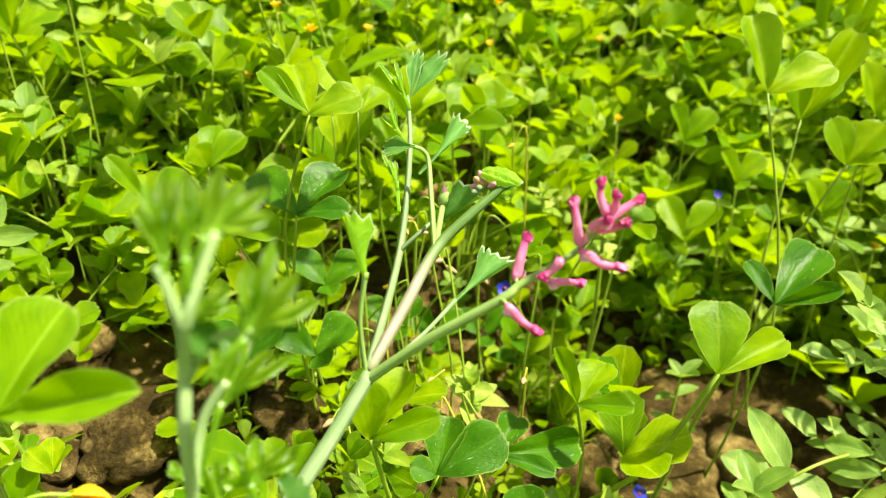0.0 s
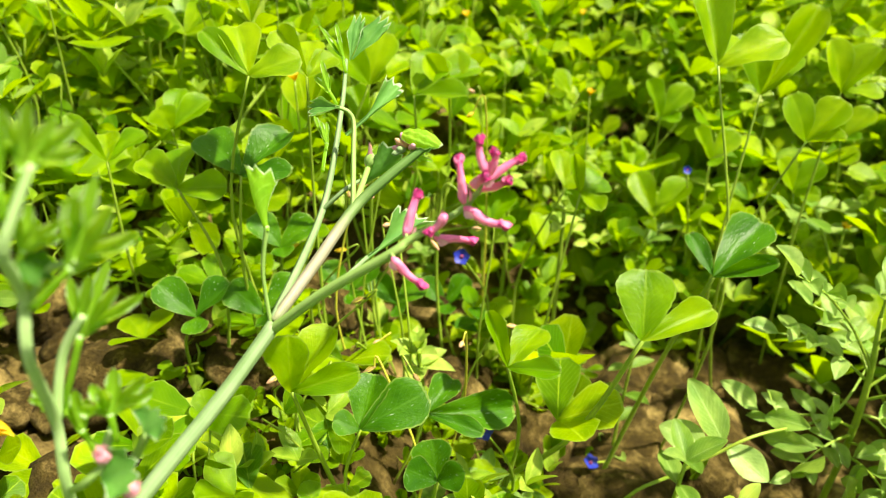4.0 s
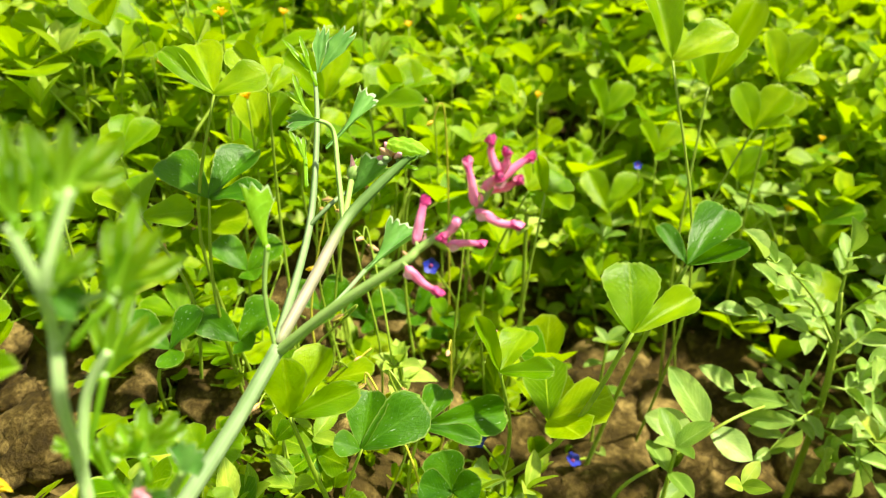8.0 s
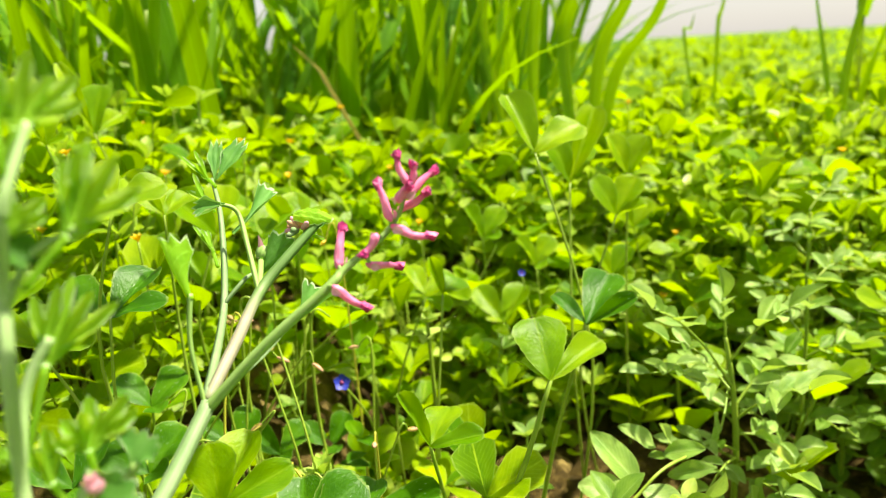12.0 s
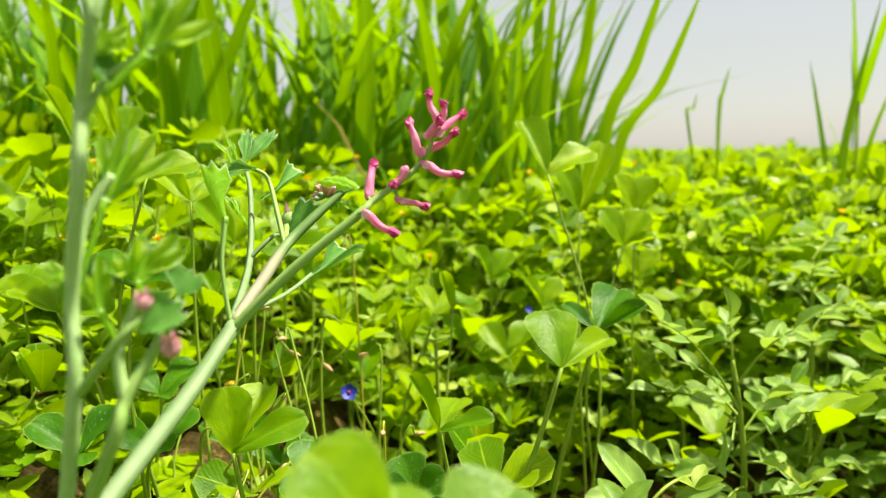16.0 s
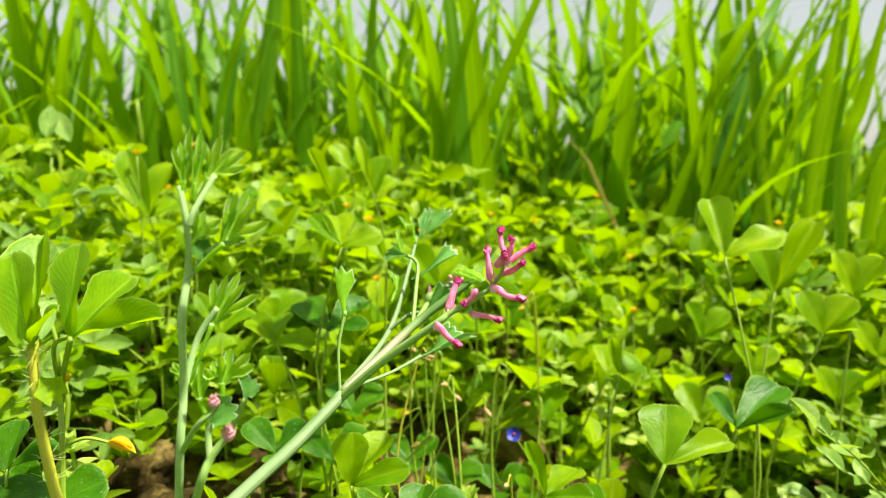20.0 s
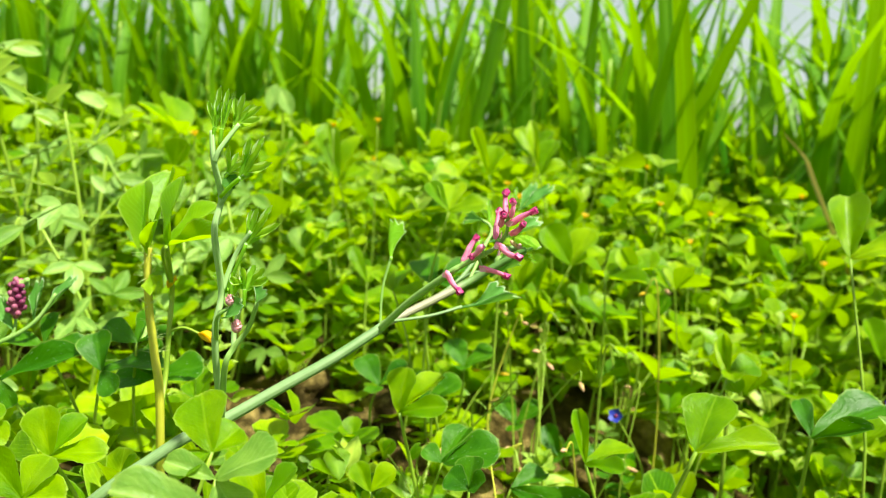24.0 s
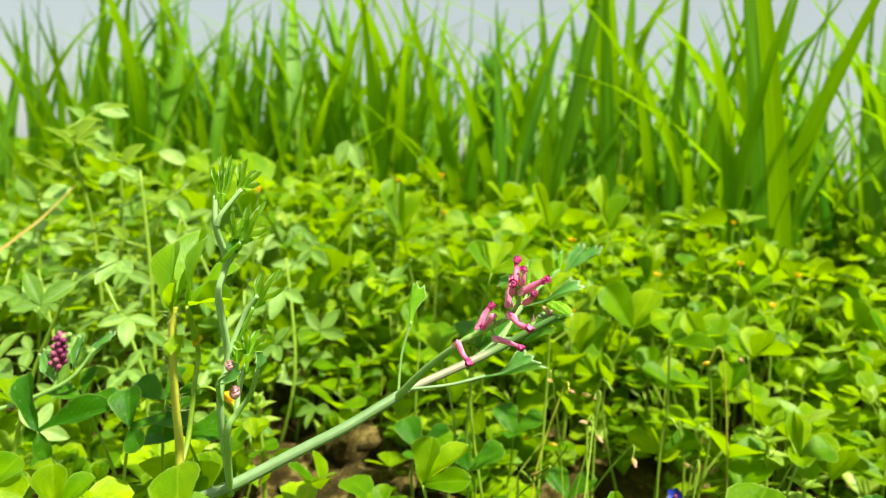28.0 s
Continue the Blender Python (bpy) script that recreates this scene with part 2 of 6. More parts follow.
STAR_LEAF = leaf_material("star_leaf", (0.28, 0.43, 0.045), (0.44, 0.58, 0.12), (0.52, 0.72, 0.05), share=0.35, rough=0.45, gloss=0.2)
BRISTLE = skin_material("white_bristle", (0.36, 0.48, 0.12), (0.52, 0.62, 0.22), rough=0.5)


def soil_material(name, far_green, coarse=28.0, fine=420.0):
    m, n, l, p = nodes_of(name)
    a = noise_node(n, l, coarse, 8.0, 0.65)
    g = noise_node(n, l, fine, 6.0, 0.7)
    base = ramp_node(n, l, a.outputs[0], [(0.3, (0.018, 0.012, 0.003)), (0.50, (0.085, 0.060, 0.014)), (0.70, (0.42, 0.315, 0.110))])
    col = mix_node(n, l, base.outputs[0], ramp_node(n, l, g.outputs[0], [(0.3, (0.55, 0.52, 0.5)), (0.7, (1.3, 1.28, 1.2))]).outputs[0], 0.8, 'MULTIPLY')
    if far_green:
        tc = n.new("ShaderNodeTexCoord")
        ln = n.new("ShaderNodeVectorMath")
        ln.operation = 'LENGTH'
        l.new(tc.outputs["Object"], ln.inputs[0])
        mr = n.new("ShaderNodeMapRange")
        mr.inputs[1].default_value, mr.inputs[2].default_value = 0.8, 1.6
        l.new(ln.outputs["Value"], mr.inputs[0])
        crop = ramp_node(n, l, noise_node(n, l, 9.0, 8.0, 0.75).outputs[0], [(0.35, (0.03, 0.085, 0.006)), (0.65, (0.13, 0.24, 0.02))])
        col = mix_node(n, l, col, crop.outputs[0], mr.outputs[0])
    l.new(col, p.inputs["Base Color"])
    p.inputs["Roughness"].default_value = 0.92
    p.inputs["Specular IOR Level"].default_value = 0.15
    b = n.new("ShaderNodeBump")
    b.inputs["Strength"].default_value, b.inputs["Distance"].default_value = 0.9, 0.004
    l.new(g.outputs[0], b.inputs["Height"])
    l.new(b.outputs[0], p.inputs["Normal"])
    return m


SOIL = soil_material("soil", True)
CLOD = soil_material("soil_clod", False, 1.1, 9.0)
FIELD = leaf_material("field_leaf", (0.10, 0.24, 0.005), (0.32, 0.46, 0.012), (0.46, 0.66, 0.008), share=0.45, island=True)

# ---- mesh tools ----
rng = random.Random(11)
V = Vector


def make_mesh(name, verts, faces, uvs, mat, smooth=True):
    me = bpy.data.meshes.new(name)
    me.from_pydata([tuple(v) for v in verts], [], faces)
    lay = me.uv_layers.new(name="UVMap")
    idx = np.empty(len(me.loops), dtype=np.int32)
    me.loops.foreach_get("vertex_index", idx)
    lay.data.foreach_set("uv", np.asarray(uvs, dtype=np.float32)[idx].ravel())
    if smooth:
        me.polygons.foreach_set("use_smooth", np.ones(len(me.polygons), dtype=bool))
    me.materials.append(mat)
    return me


def joined(pieces):
    """Several (verts, faces, uvs) as one."""
    vs, fs, us = [], [], []
    for v, f, u in pieces:
        k = len(vs)
        vs += list(v)
        us += list(u)
        fs += [tuple(i + k for i in q) for q in f]
    return vs, fs, us


def moved(piece, m):
    v, f, u = piece
    return [m @ V(p) for p in v], f, u


def smooth_line(points, n):
    """A soft curve through the points, n steps from one to the next."""
    p = [V(q) for q in points]
    if len(p) == 2:
        return [p[0].lerp(p[1], i / n) for i in range(n + 1)]
    out = []
    for k in range(len(p) - 1):
        a, b = p[max(k - 1, 0)], p[k]
        c, d = p[k + 1], p[min(k + 2, len(p) - 1)]
        for i in range(n):
            t = i / n
            out.append(0.5 * ((2 * b) + (c - a) * t + (2 * a - 5 * b + 4 * c - d) * t * t + (3 * b - a - 3 * c + d) * t ** 3))
    out.append(p[-1])
    return out


def tube(points, radii, sides=7, steps=5, ridge=0.0):
    """A round stem along points; radii at first and last (or one for each point)."""
    line = smooth_line(points, steps)
    m = len(line)
    vs, fs, us = [], [], []
    side = None
    for i, q in enumerate(line):
        d = (line[min(i + 1, m - 1)] - line[max(i - 1, 0)]).normalized()
        if side is None:
            side = d.orthogonal().normalized()
        side = (side - d * side.dot(d)).normalized()
        other = d.cross(side)
        t = i / (m - 1) * (len(radii) - 1)
        k = min(int(t), len(radii) - 2)
        r = radii[k] + (radii[k + 1] - radii[k]) * (t - k)
        for j in range(sides):
            a = 2 * math.pi * j / sides
            rr = r * (1 + (ridge if j % 2 else -ridge))
            vs.append(q + side * (math.cos(a) * rr) + other * (math.sin(a) * rr))
            us.append((j / sides, i / (m - 1)))
    for i in range(m - 1):
        for j in range(sides):
            a, b = i * sides + j, i * sides + (j + 1) % sides
            fs.append((a, b, b + sides, a + sides))
    fs.append(tuple(range(sides))[::-1])
    fs.append(tuple((m - 1) * sides + j for j in range(sides)))
    return vs, fs, us


def blade_sheet(profile, nu, nv, fold=0.25, arch=0.1, teeth=0.0, wave=0.0, seed=0, twist=0.0):
    """A leaf blade of length 1 along +x and half-width 0.5 * profile(v) in y, bent and folded, normal +z."""
    r = random.Random(seed)
    vs, fs, us = [], [], []
    ph = r.uniform(0, 6)
    for i in range(nv + 1):
        v = i / nv
        w = 0.5 * profile(v)
        for j in range(nu + 1):
            u = j / nu * 2 - 1
            x = v
            if teeth and abs(u) > 0.99 and v > 0.35 and i % 2:
                w2 = w * (1 - teeth)
            else:
                w2 = w
            if v > 0.97 and teeth:
                x -= teeth * 0.5 * (j % 2)
            y = u * w2
            z = fold * abs(y) - arch * v * v + wave * math.sin(v * 9 + ph + 2 * u) * abs(u)
            a = twist * v
            y, z = y * math.cos(a) - z * math.sin(a), y * math.sin(a) + z * math.cos(a)
            vs.append(V((x, y, z)))
            us.append((j / nu, v))
    for i in range(nv):
        for j in range(nu):
            a = i * (nu + 1) + j
            fs.append((a, a + 1, a + nu + 2, a + nu + 1))
    return vs, fs, us


def obovate(v):
    """Wedge at the base, broad and blunt at the top."""
    return max(0.05, 1.28 * (v ** 0.72) * (1 - max(0.0, (v - 0.58) / 0.42) ** 2.6 * 0.72)) * 0.78


def oval(v):
    return max(0.04, math.sin(math.pi * min(1, v * 0.97 + 0.015)) ** 0.75)


def pointed(v):
    return max(0.02, math.sin(math.pi * v ** 0.75) ** 0.8)


def ribbon(v):
    return max(0.03, min(1.0, 0.55 + v * 2.2) * (1 - v ** 3.2))


def frame_to(a, tip, up=None):
    """The matrix that lays +x from a to tip, stretched to that length, with +z as near to up as it can be."""
    a, tip = V(a), V(tip)
    d = tip - a
    ln = d.length
    d.normalize()
    up = V(up) if up is not None else V((0, 0, 1))
    y = up.cross(d)
    if y.length < 1e-4:
        y = V((1, 0, 0)).cross(d)
    y.normalize()
    z = d.cross(y)
    m = Matrix((d, y, z)).transposed().to_4x4()
    return Matrix.Translation(a) @ m, ln


def part(name, piece, material, parent, label=""):
    """One mesh object under a thing or a part; piece is in the thing's own space, or a ready mesh."""
    me = piece if isinstance(piece, bpy.types.Mesh) else make_mesh(name, *piece, material)
    ob = new(name, me)
    ob.parent = parent
    if label:
        ob["label"] = label
    return ob


def thing(name, at_place, label, category, group=""):
    e = new(name)
    e.empty_display_size = 0.01
    e.location = at_place
    return tagged(e, label, category, group)


def local(points, base):
    b = V(base)
    return [V(p) - b for p in points]


def pick(lo, hi):
    return rng.uniform(lo, hi)


# ---- ground ----
def ground_height(x, y):
    ridge = 0.092 / (1 + math.exp(max(-30.0, min(30.0, (x + 0.02 - 0.12 * max(0.0, min(0.3, 0.3 - y))) / 0.022))))
    far = min(1.0, max(0.0, (math.hypot(x, y) - 0.42) / 0.35))
    far = far * far * (3 - 2 * far)
    h = (0.008 + ridge) * (1 - far) + 0.105 * far
    q = math.hypot(x, y)
    if q < 3:
        p = V((x, y, 0))
        h += (noise.noise(p * 9) * 0.016 + noise.noise(p * 26) * 0.014 + abs(noise.noise(p * 60)) * 0.010 + noise.noise(p * 140) * 0.004) * (1 - min(1, max(0, q - 1) / 2))
    return h


def build_ground():
    n = 400
    vs, us = [], []
    line = []
    for i in range(n + 1):
        s = (i / n) * 2 - 1
        line.append(math.copysign((math.sinh(abs(s) * 12.5) / math.sinh(12.5)) * 900, s) + s * 0.85)
    for i, y in enumerate(line):
        for j, x in enumerate(line):
            vs.append((x, y + 0.3, ground_height(x, y + 0.3)))
            us.append((j / n, i / n))
    fs = [(i * (n + 1) + j, i * (n + 1) + j + 1, (i + 1) * (n + 1) + j + 1, (i + 1) * (n + 1) + j) for i in range(n) for j in range(n)]
    ob = new("ground", make_mesh("ground", vs, fs, us, SOIL))
    return tagged(ob, "cracked brown field soil under the low green plants", "ground", kind="structure")


ground = build_ground()


def clod_mesh(seed):
    r = random.Random(seed)
    bm = bmesh.new()
    bmesh.ops.create_icosphere(bm, subdivisions=3, radius=1.0)
    off = V((r.uniform(0, 50), r.uniform(0, 50), 0))
    for v in bm.verts:
        p = v.co.copy()
        k = 1 + 0.45 * noise.noise(p * 0.9 + off) + 0.26 * noise.noise(p * 2.3 + off) + 0.14 * noise.noise(p * 5 + off) + 0.06 * noise.noise(p * 11 + off)
        v.co = V((p.x * k, p.y * k * 0.85, p.z * k * 0.62))
    me = bpy.data.meshes.new("soil_clod")
    bm.to_mesh(me)
    bm.free()
    me.uv_layers.new(name="UVMap")
    me.materials.append(CLOD)
    me.polygons.foreach_set("use_smooth", np.ones(len(me.polygons), dtype=bool))
    return me


CLODS = [clod_mesh(s) for s in range(6)]
BIG_CLODS = [(0.100, 0.400, 0.032), (0.145, 0.398, 0.030), (0.062, 0.340, 0.026), (0.118, 0.345, 0.024), (0.172, 0.360, 0.030), (0.080, 0.300, 0.020), (0.045, 0.375, 0.026), (0.190, 0.410, 0.030)]
SANDY_CLODS = [(-0.143, 0.221, 0.019), (-0.128, 0.231, 0.015), (-0.160, 0.214, 0.016), (-0.152, 0.236, 0.014), (-0.196, 0.200, 0.021), (-0.178, 0.207, 0.013), (-0.118, 0.212, 0.011)]
for i in range(139):
    if i >= 132:
        x, y, s = SANDY_CLODS[i - 132]
    elif i >= 102:
        x, y, s = pick(0.05, 0.24), pick(0.27, 0.43), pick(0.016, 0.032)
    elif i >= 94:
        x, y, s = BIG_CLODS[i - 94]
    elif i < 70:
        x, y, s = pick(0.0, 0.26), pick(0.22, 0.46), pick(0.006, 0.026)
    else:
        x, y, s = pick(-0.24, -0.02), pick(0.17, 0.36), pick(0.009, 0.020)
    ob = new("soil_clod", CLODS[i % 6])
    ob.matrix_basis = pose(x, y, ground_height(x, y) + s * 0.42, pick(-20, 20), pick(-20, 20), pick(0, 360)) @ Matrix.Scale(s, 4)
    tagged(ob, "dry brown lump of crumbly soil on the ground", "soil", "soil clods")

# ---- leaf meshes ----
LEAFLETS = [make_mesh("leaflet", *blade_sheet(obovate, 8, 16, fold=f, arch=a, teeth=0.035, wave=0.03, seed=s), CLOVER)
            for s, (f, a) in enumerate([(0.36, 0.14), (0.55, 0.06), (0.24, 0.22)])]


def recoloured(meshes, mat):
    out = []
    for me in meshes:
        c = me.copy()
        c.materials.clear()
        c.materials.append(mat)
        out.append(c)
    return out


LEAFLETS_DARK_SHADED, LEAFLETS_PALE_SHEEN, LEAFLETS_MEDICK = (recoloured(LEAFLETS, mt) for mt in (CLOVER_DARK_SHADED, PALE, MEDICK_LEAF))


def clover_leaf_into(plant, base, node, root, leaflets, dark, k, pale=False, shapes=None, thick=0.0008):
    """One long-stalked leaf with three leaflets on a plant: leaf > leaflet."""
    bow = 0.11 * (V(node) - V(root)).length
    mid = V(root).lerp(V(node), 0.55) + V((pick(-bow, bow), pick(-bow, bow), 0.004))
    stalk = part("leaf", tube(local([root, mid, node], base), (thick, thick * 0.6), 7, 5), STALK, plant)
    for i, (x, y, z, w) in enumerate(leaflets):
        m, ln = frame_to(node, (x, y, z), V((0, -0.55, 0.83)))
        ob = part("leaflet", (shapes or (LEAFLETS_PALE_SHEEN if pale else LEAFLETS_DARK_SHADED if dark else LEAFLETS))[(i + k) % 3], None, stalk)
        ob.matrix_basis = Matrix.Translation(-V(base)) @ m @ Matrix.Rotation(pick(-0.35, 0.35), 4, 'X') @ Matrix.Diagonal((ln, w / 0.90, ln, 1))
    return stalk


HEROES = []                                      # where the single clover leaves stand, so that the cover stays below them


def near_leaf(node, *tips, tone="bright", root=None, thick=0.0008):
    """One long-stalked clover leaf: its node, then tip and width of each leaflet, in metres."""
    node = V(node)
    k = len(HEROES)
    HEROES.append(node)
    rx, ry = root or (node.x + pick(-0.014, 0.014), node.y + pick(-0.004, 0.022))
    base = V((rx, ry, min(ground_height(rx, ry), node.z - 0.02)))
    pl = thing("clover_plant", base, {"dark": "toothed clover leaf in dark green, partly for shade, with a sheen", "pale": "clover leaf of three broad leaflets, a sunlit sheen put into its pale green"}.get(
        tone, "bright green clover leaf of three toothed leaflets"), "clover", "clover plants")
    clover_leaf_into(pl, base, node, base, tips, tone == "dark", k, tone == "pale", thick=thick)


near_leaf((-0.0489, 0.1815, 0.1634), (-0.0507, 0.1844, 0.1805, 0.016), (-0.0412, 0.197, 0.1771, 0.015), (-0.0306, 0.1836, 0.1727, 0.011), thick=0.001)
# the dark tone here partly stands in for deep shade in the furrow
near_leaf((-0.0301, 0.1863, 0.1484), (-0.0295, 0.1997, 0.1595, 0.016), (-0.0128, 0.1944, 0.1602, 0.019), (-0.0373, 0.1838, 0.153, 0.01), tone="dark")
near_leaf((-0.0154, 0.2119, 0.1343), (0.0043, 0.2076, 0.1365, 0.008), (0.0146, 0.2262, 0.1312, 0.017), (-0.0092, 0.2269, 0.1393, 0.013), tone="dark")
near_leaf((-0.0023, 0.1665, 0.1555), (-0.0059, 0.1715, 0.1647, 0.014), (0.0049, 0.165, 0.1621, 0.01), (-0.0103, 0.1646, 0.1592, 0.012), tone="dark")
near_leaf((0.0096, 0.2234, 0.1501), (0.0007, 0.2288, 0.1684, 0.008), (0.0175, 0.2405, 0.1587, 0.016), (0.0261, 0.2192, 0.1568, 0.01), root=(0.004, 0.235), thick=0.001)
near_leaf((0.05, 0.2236, 0.1695), (0.0488, 0.2366, 0.1882, 0.023), (0.0718, 0.2372, 0.1782, 0.013), (0.0426, 0.2379, 0.1711, 0.012), root=(-0.005, 0.262), thick=0.0013)
near_leaf((0.0756, 0.2669, 0.1702), (0.0923, 0.2888, 0.186, 0.021), (0.0943, 0.2633, 0.1817, 0.009), (0.0663, 0.2777, 0.182, 0.009), tone="dark", root=(0.05, 0.285), thick=0.0012)
near_leaf((0.0688, 0.3173, 0.2305), (0.0609, 0.3336, 0.2557, 0.019), (0.0903, 0.3221, 0.2442, 0.02), (0.0842, 0.344, 0.2348, 0.016))
near_leaf((0.0943, 0.3536, 0.2099), (0.0859, 0.3495, 0.2344, 0.018), (0.1064, 0.3672, 0.2277, 0.018), (0.1117, 0.3684, 0.2451, 0.018))
near_leaf((-0.0836, 0.2445, 0.2335), (-0.0991, 0.2465, 0.247, 0.01), (-0.0928, 0.2579, 0.2458, 0.017), (-0.0689, 0.2499, 0.2411, 0.014))
near_leaf((-0.0774, 0.2785, 0.2233), (-0.0914, 0.2858, 0.2377, 0.014), (-0.0812, 0.2917, 0.2346, 0.015), (-0.0701, 0.2876, 0.2301, 0.014))
near_leaf((-0.0534, 0.3457, 0.1961), (-0.0464, 0.3606, 0.2131, 0.024), (-0.0275, 0.3647, 0.2097, 0.02), (-0.0287, 0.3449, 0.1997, 0.014))
near_leaf((-0.0905, 0.2455, 0.1971), (-0.1082, 0.2553, 0.2083, 0.019), (-0.0797, 0.2642, 0.2082, 0.02), (-0.073, 0.244, 0.2044, 0.012), tone="dark")
near_leaf((-0.1137, 0.2424, 0.1902), (-0.1285, 0.2464, 0.1989, 0.015), (-0.1195, 0.2556, 0.2016, 0.016), (-0.0968, 0.2453, 0.193, 0.014))
near_leaf((0.0195, 0.3341, 0.1647), (0.0142, 0.3467, 0.1791, 0.012), (0.0327, 0.3407, 0.1744, 0.018), (0.0297, 0.3274, 0.1597, 0.012))
near_leaf((0.0682, 0.4008, 0.1223), (0.0554, 0.4156, 0.1415, 0.018), (0.083, 0.4127, 0.141, 0.02), (0.0645, 0.3978, 0.1176, 0.014))
near_leaf((-0.0903, 0.3895, 0.1606), (-0.1004, 0.3991, 0.1784, 0.018), (-0.0804, 0.4031, 0.1749, 0.018), (-0.0728, 0.3925, 0.1635, 0.014))
near_leaf((-0.0113, 0.0761, 0.1934), (-0.0199, 0.0767, 0.2054, 0.017), (-0.0128, 0.0662, 0.1904, 0.014), (-0.0104, 0.0831, 0.198, 0.012))
# pale tone paints in the bright sheen of sunlit leaflets
near_leaf((-0.0057, 0.0736, 0.1894), (0.0049, 0.0814, 0.1986, 0.017), (-0.0138, 0.0655, 0.1937, 0.008), (0.0016, 0.0742, 0.1826, 0.014), tone="pale")
near_leaf((0.0167, 0.06, 0.1934), (0.0021, 0.0452, 0.2006, 0.011), (0.01, 0.0524, 0.1932, 0.01), (0.0131, 0.0544, 0.1864, 0.012), tone="pale")
near_leaf((-0.0156, 0.0945, 0.1694), (-0.0213, 0.0914, 0.1812, 0.012), (-0.0121, 0.1006, 0.1821, 0.012), (-0.0127, 0.0965, 0.1651, 0.012))
near_leaf((-0.149, 0.0774, 0.172), (-0.1601, 0.0738, 0.1915, 0.014), (-0.1302, 0.0979, 0.1832, 0.014), (-0.1418, 0.0776, 0.1639, 0.01), tone="dark")
near_leaf((-0.1229, 0.102, 0.1772), (-0.1319, 0.1038, 0.1894, 0.016), (-0.113, 0.1204, 0.1827, 0.018), (-0.114, 0.1018, 0.172, 0.012), tone="dark")
near_leaf((-0.1146, 0.1197, 0.173), (-0.13, 0.1084, 0.1725, 0.014), (-0.1018, 0.1294, 0.18, 0.016), (-0.1286, 0.121, 0.1816, 0.017), tone="dark")
near_leaf((-0.0801, 0.0669, 0.1707), (-0.0839, 0.0657, 0.1847, 0.014), (-0.0786, 0.0769, 0.1806, 0.012), (-0.0674, 0.0761, 0.1753, 0.011))
near_leaf((-0.0695, 0.0552, 0.1658), (-0.0777, 0.0487, 0.1783, 0.016), (-0.0712, 0.0617, 0.1761, 0.018), (-0.0589, 0.0616, 0.1686, 0.014))
near_leaf((-0.1057, 0.055, 0.1727), (-0.11, 0.0526, 0.1834, 0.014), (-0.1066, 0.0619, 0.181, 0.016), (-0.099, 0.0619, 0.1697, 0.014))
near_leaf((-0.0277, 0.1465, 0.1519), (-0.0328, 0.1442, 0.1608, 0.009), (-0.0225, 0.1526, 0.1598, 0.012), (-0.0293, 0.1444, 0.148, 0.01))
near_leaf((0.0261, 0.3213, 0.1697), (0.0213, 0.3211, 0.1874, 0.008), (0.0351, 0.3301, 0.1757, 0.018), (0.0345, 0.3029, 0.1747, 0.012))
near_leaf((-0.1599, 0.2692, 0.1829), (-0.1699, 0.2651, 0.2026, 0.01), (-0.1493, 0.2803, 0.1933, 0.018), (-0.166, 0.279, 0.1905, 0.016))
near_leaf((-0.1519, 0.3052, 0.1835), (-0.156, 0.3039, 0.1932, 0.016), (-0.1395, 0.318, 0.1946, 0.016), (-0.1546, 0.3195, 0.1989, 0.014))
near_leaf((-0.1415, 0.3502, 0.2443), (-0.1532, 0.3466, 0.2727, 0.01), (-0.1419, 0.3541, 0.2633, 0.018), (-0.1321, 0.3458, 0.2486, 0.01))
near_leaf((-0.1379, 0.4016, 0.2443), (-0.1487, 0.4005, 0.2808, 0.01), (-0.1346, 0.4097, 0.2689, 0.02), (-0.1263, 0.4131, 0.2528, 0.014))
near_leaf((-0.238, 0.3146, 0.2316), (-0.2513, 0.3118, 0.2697, 0.02), (-0.2314, 0.3268, 0.2622, 0.02), (-0.2256, 0.3277, 0.244, 0.02))
near_leaf((-0.073, 0.3411, 0.2006), (-0.0872, 0.3337, 0.2213, 0.022), (-0.0693, 0.349, 0.2229, 0.022), (-0.0602, 0.3541, 0.2111, 0.016))
near_leaf((-0.1211, 0.1144, 0.1859), (-0.1318, 0.107, 0.1926, 0.013), (-0.1233, 0.1207, 0.1979, 0.012), (-0.1113, 0.1233, 0.1901, 0.012), tone="dark")
near_leaf((-0.1479, 0.0927, 0.1815), (-0.1591, 0.0839, 0.1848, 0.012), (-0.1504, 0.0987, 0.1937, 0.013), (-0.1372, 0.1024, 0.1847, 0.012), tone="dark")
near_leaf((-0.0395, 0.3574, 0.1954), (-0.0499, 0.3525, 0.2129, 0.014), (-0.0377, 0.3629, 0.214, 0.018), (-0.0334, 0.3639, 0.2021, 0.014))
near_leaf((0.117, 0.352, 0.192), (0.108, 0.350, 0.212, 0.018), (0.128, 0.356, 0.211, 0.018), (0.130, 0.345, 0.198, 0.012))
near_leaf((0.135, 0.385, 0.205), (0.126, 0.384, 0.228, 0.019), (0.146, 0.388, 0.226, 0.019), (0.150, 0.380, 0.210, 0.014))
near_leaf((0.066, 0.451, 0.160), (0.056, 0.450, 0.182, 0.018), (0.078, 0.455, 0.180, 0.018), (0.076, 0.444, 0.164, 0.013))
near_leaf((-0.176, 0.449, 0.255), (-0.188, 0.447, 0.276, 0.018), (-0.166, 0.455, 0.274, 0.018), (-0.164, 0.444, 0.258, 0.013))
near_leaf((0.138, 0.418, 0.139), (0.128, 0.416, 0.158, 0.017), (0.150, 0.422, 0.156, 0.017), (0.148, 0.410, 0.143, 0.012))
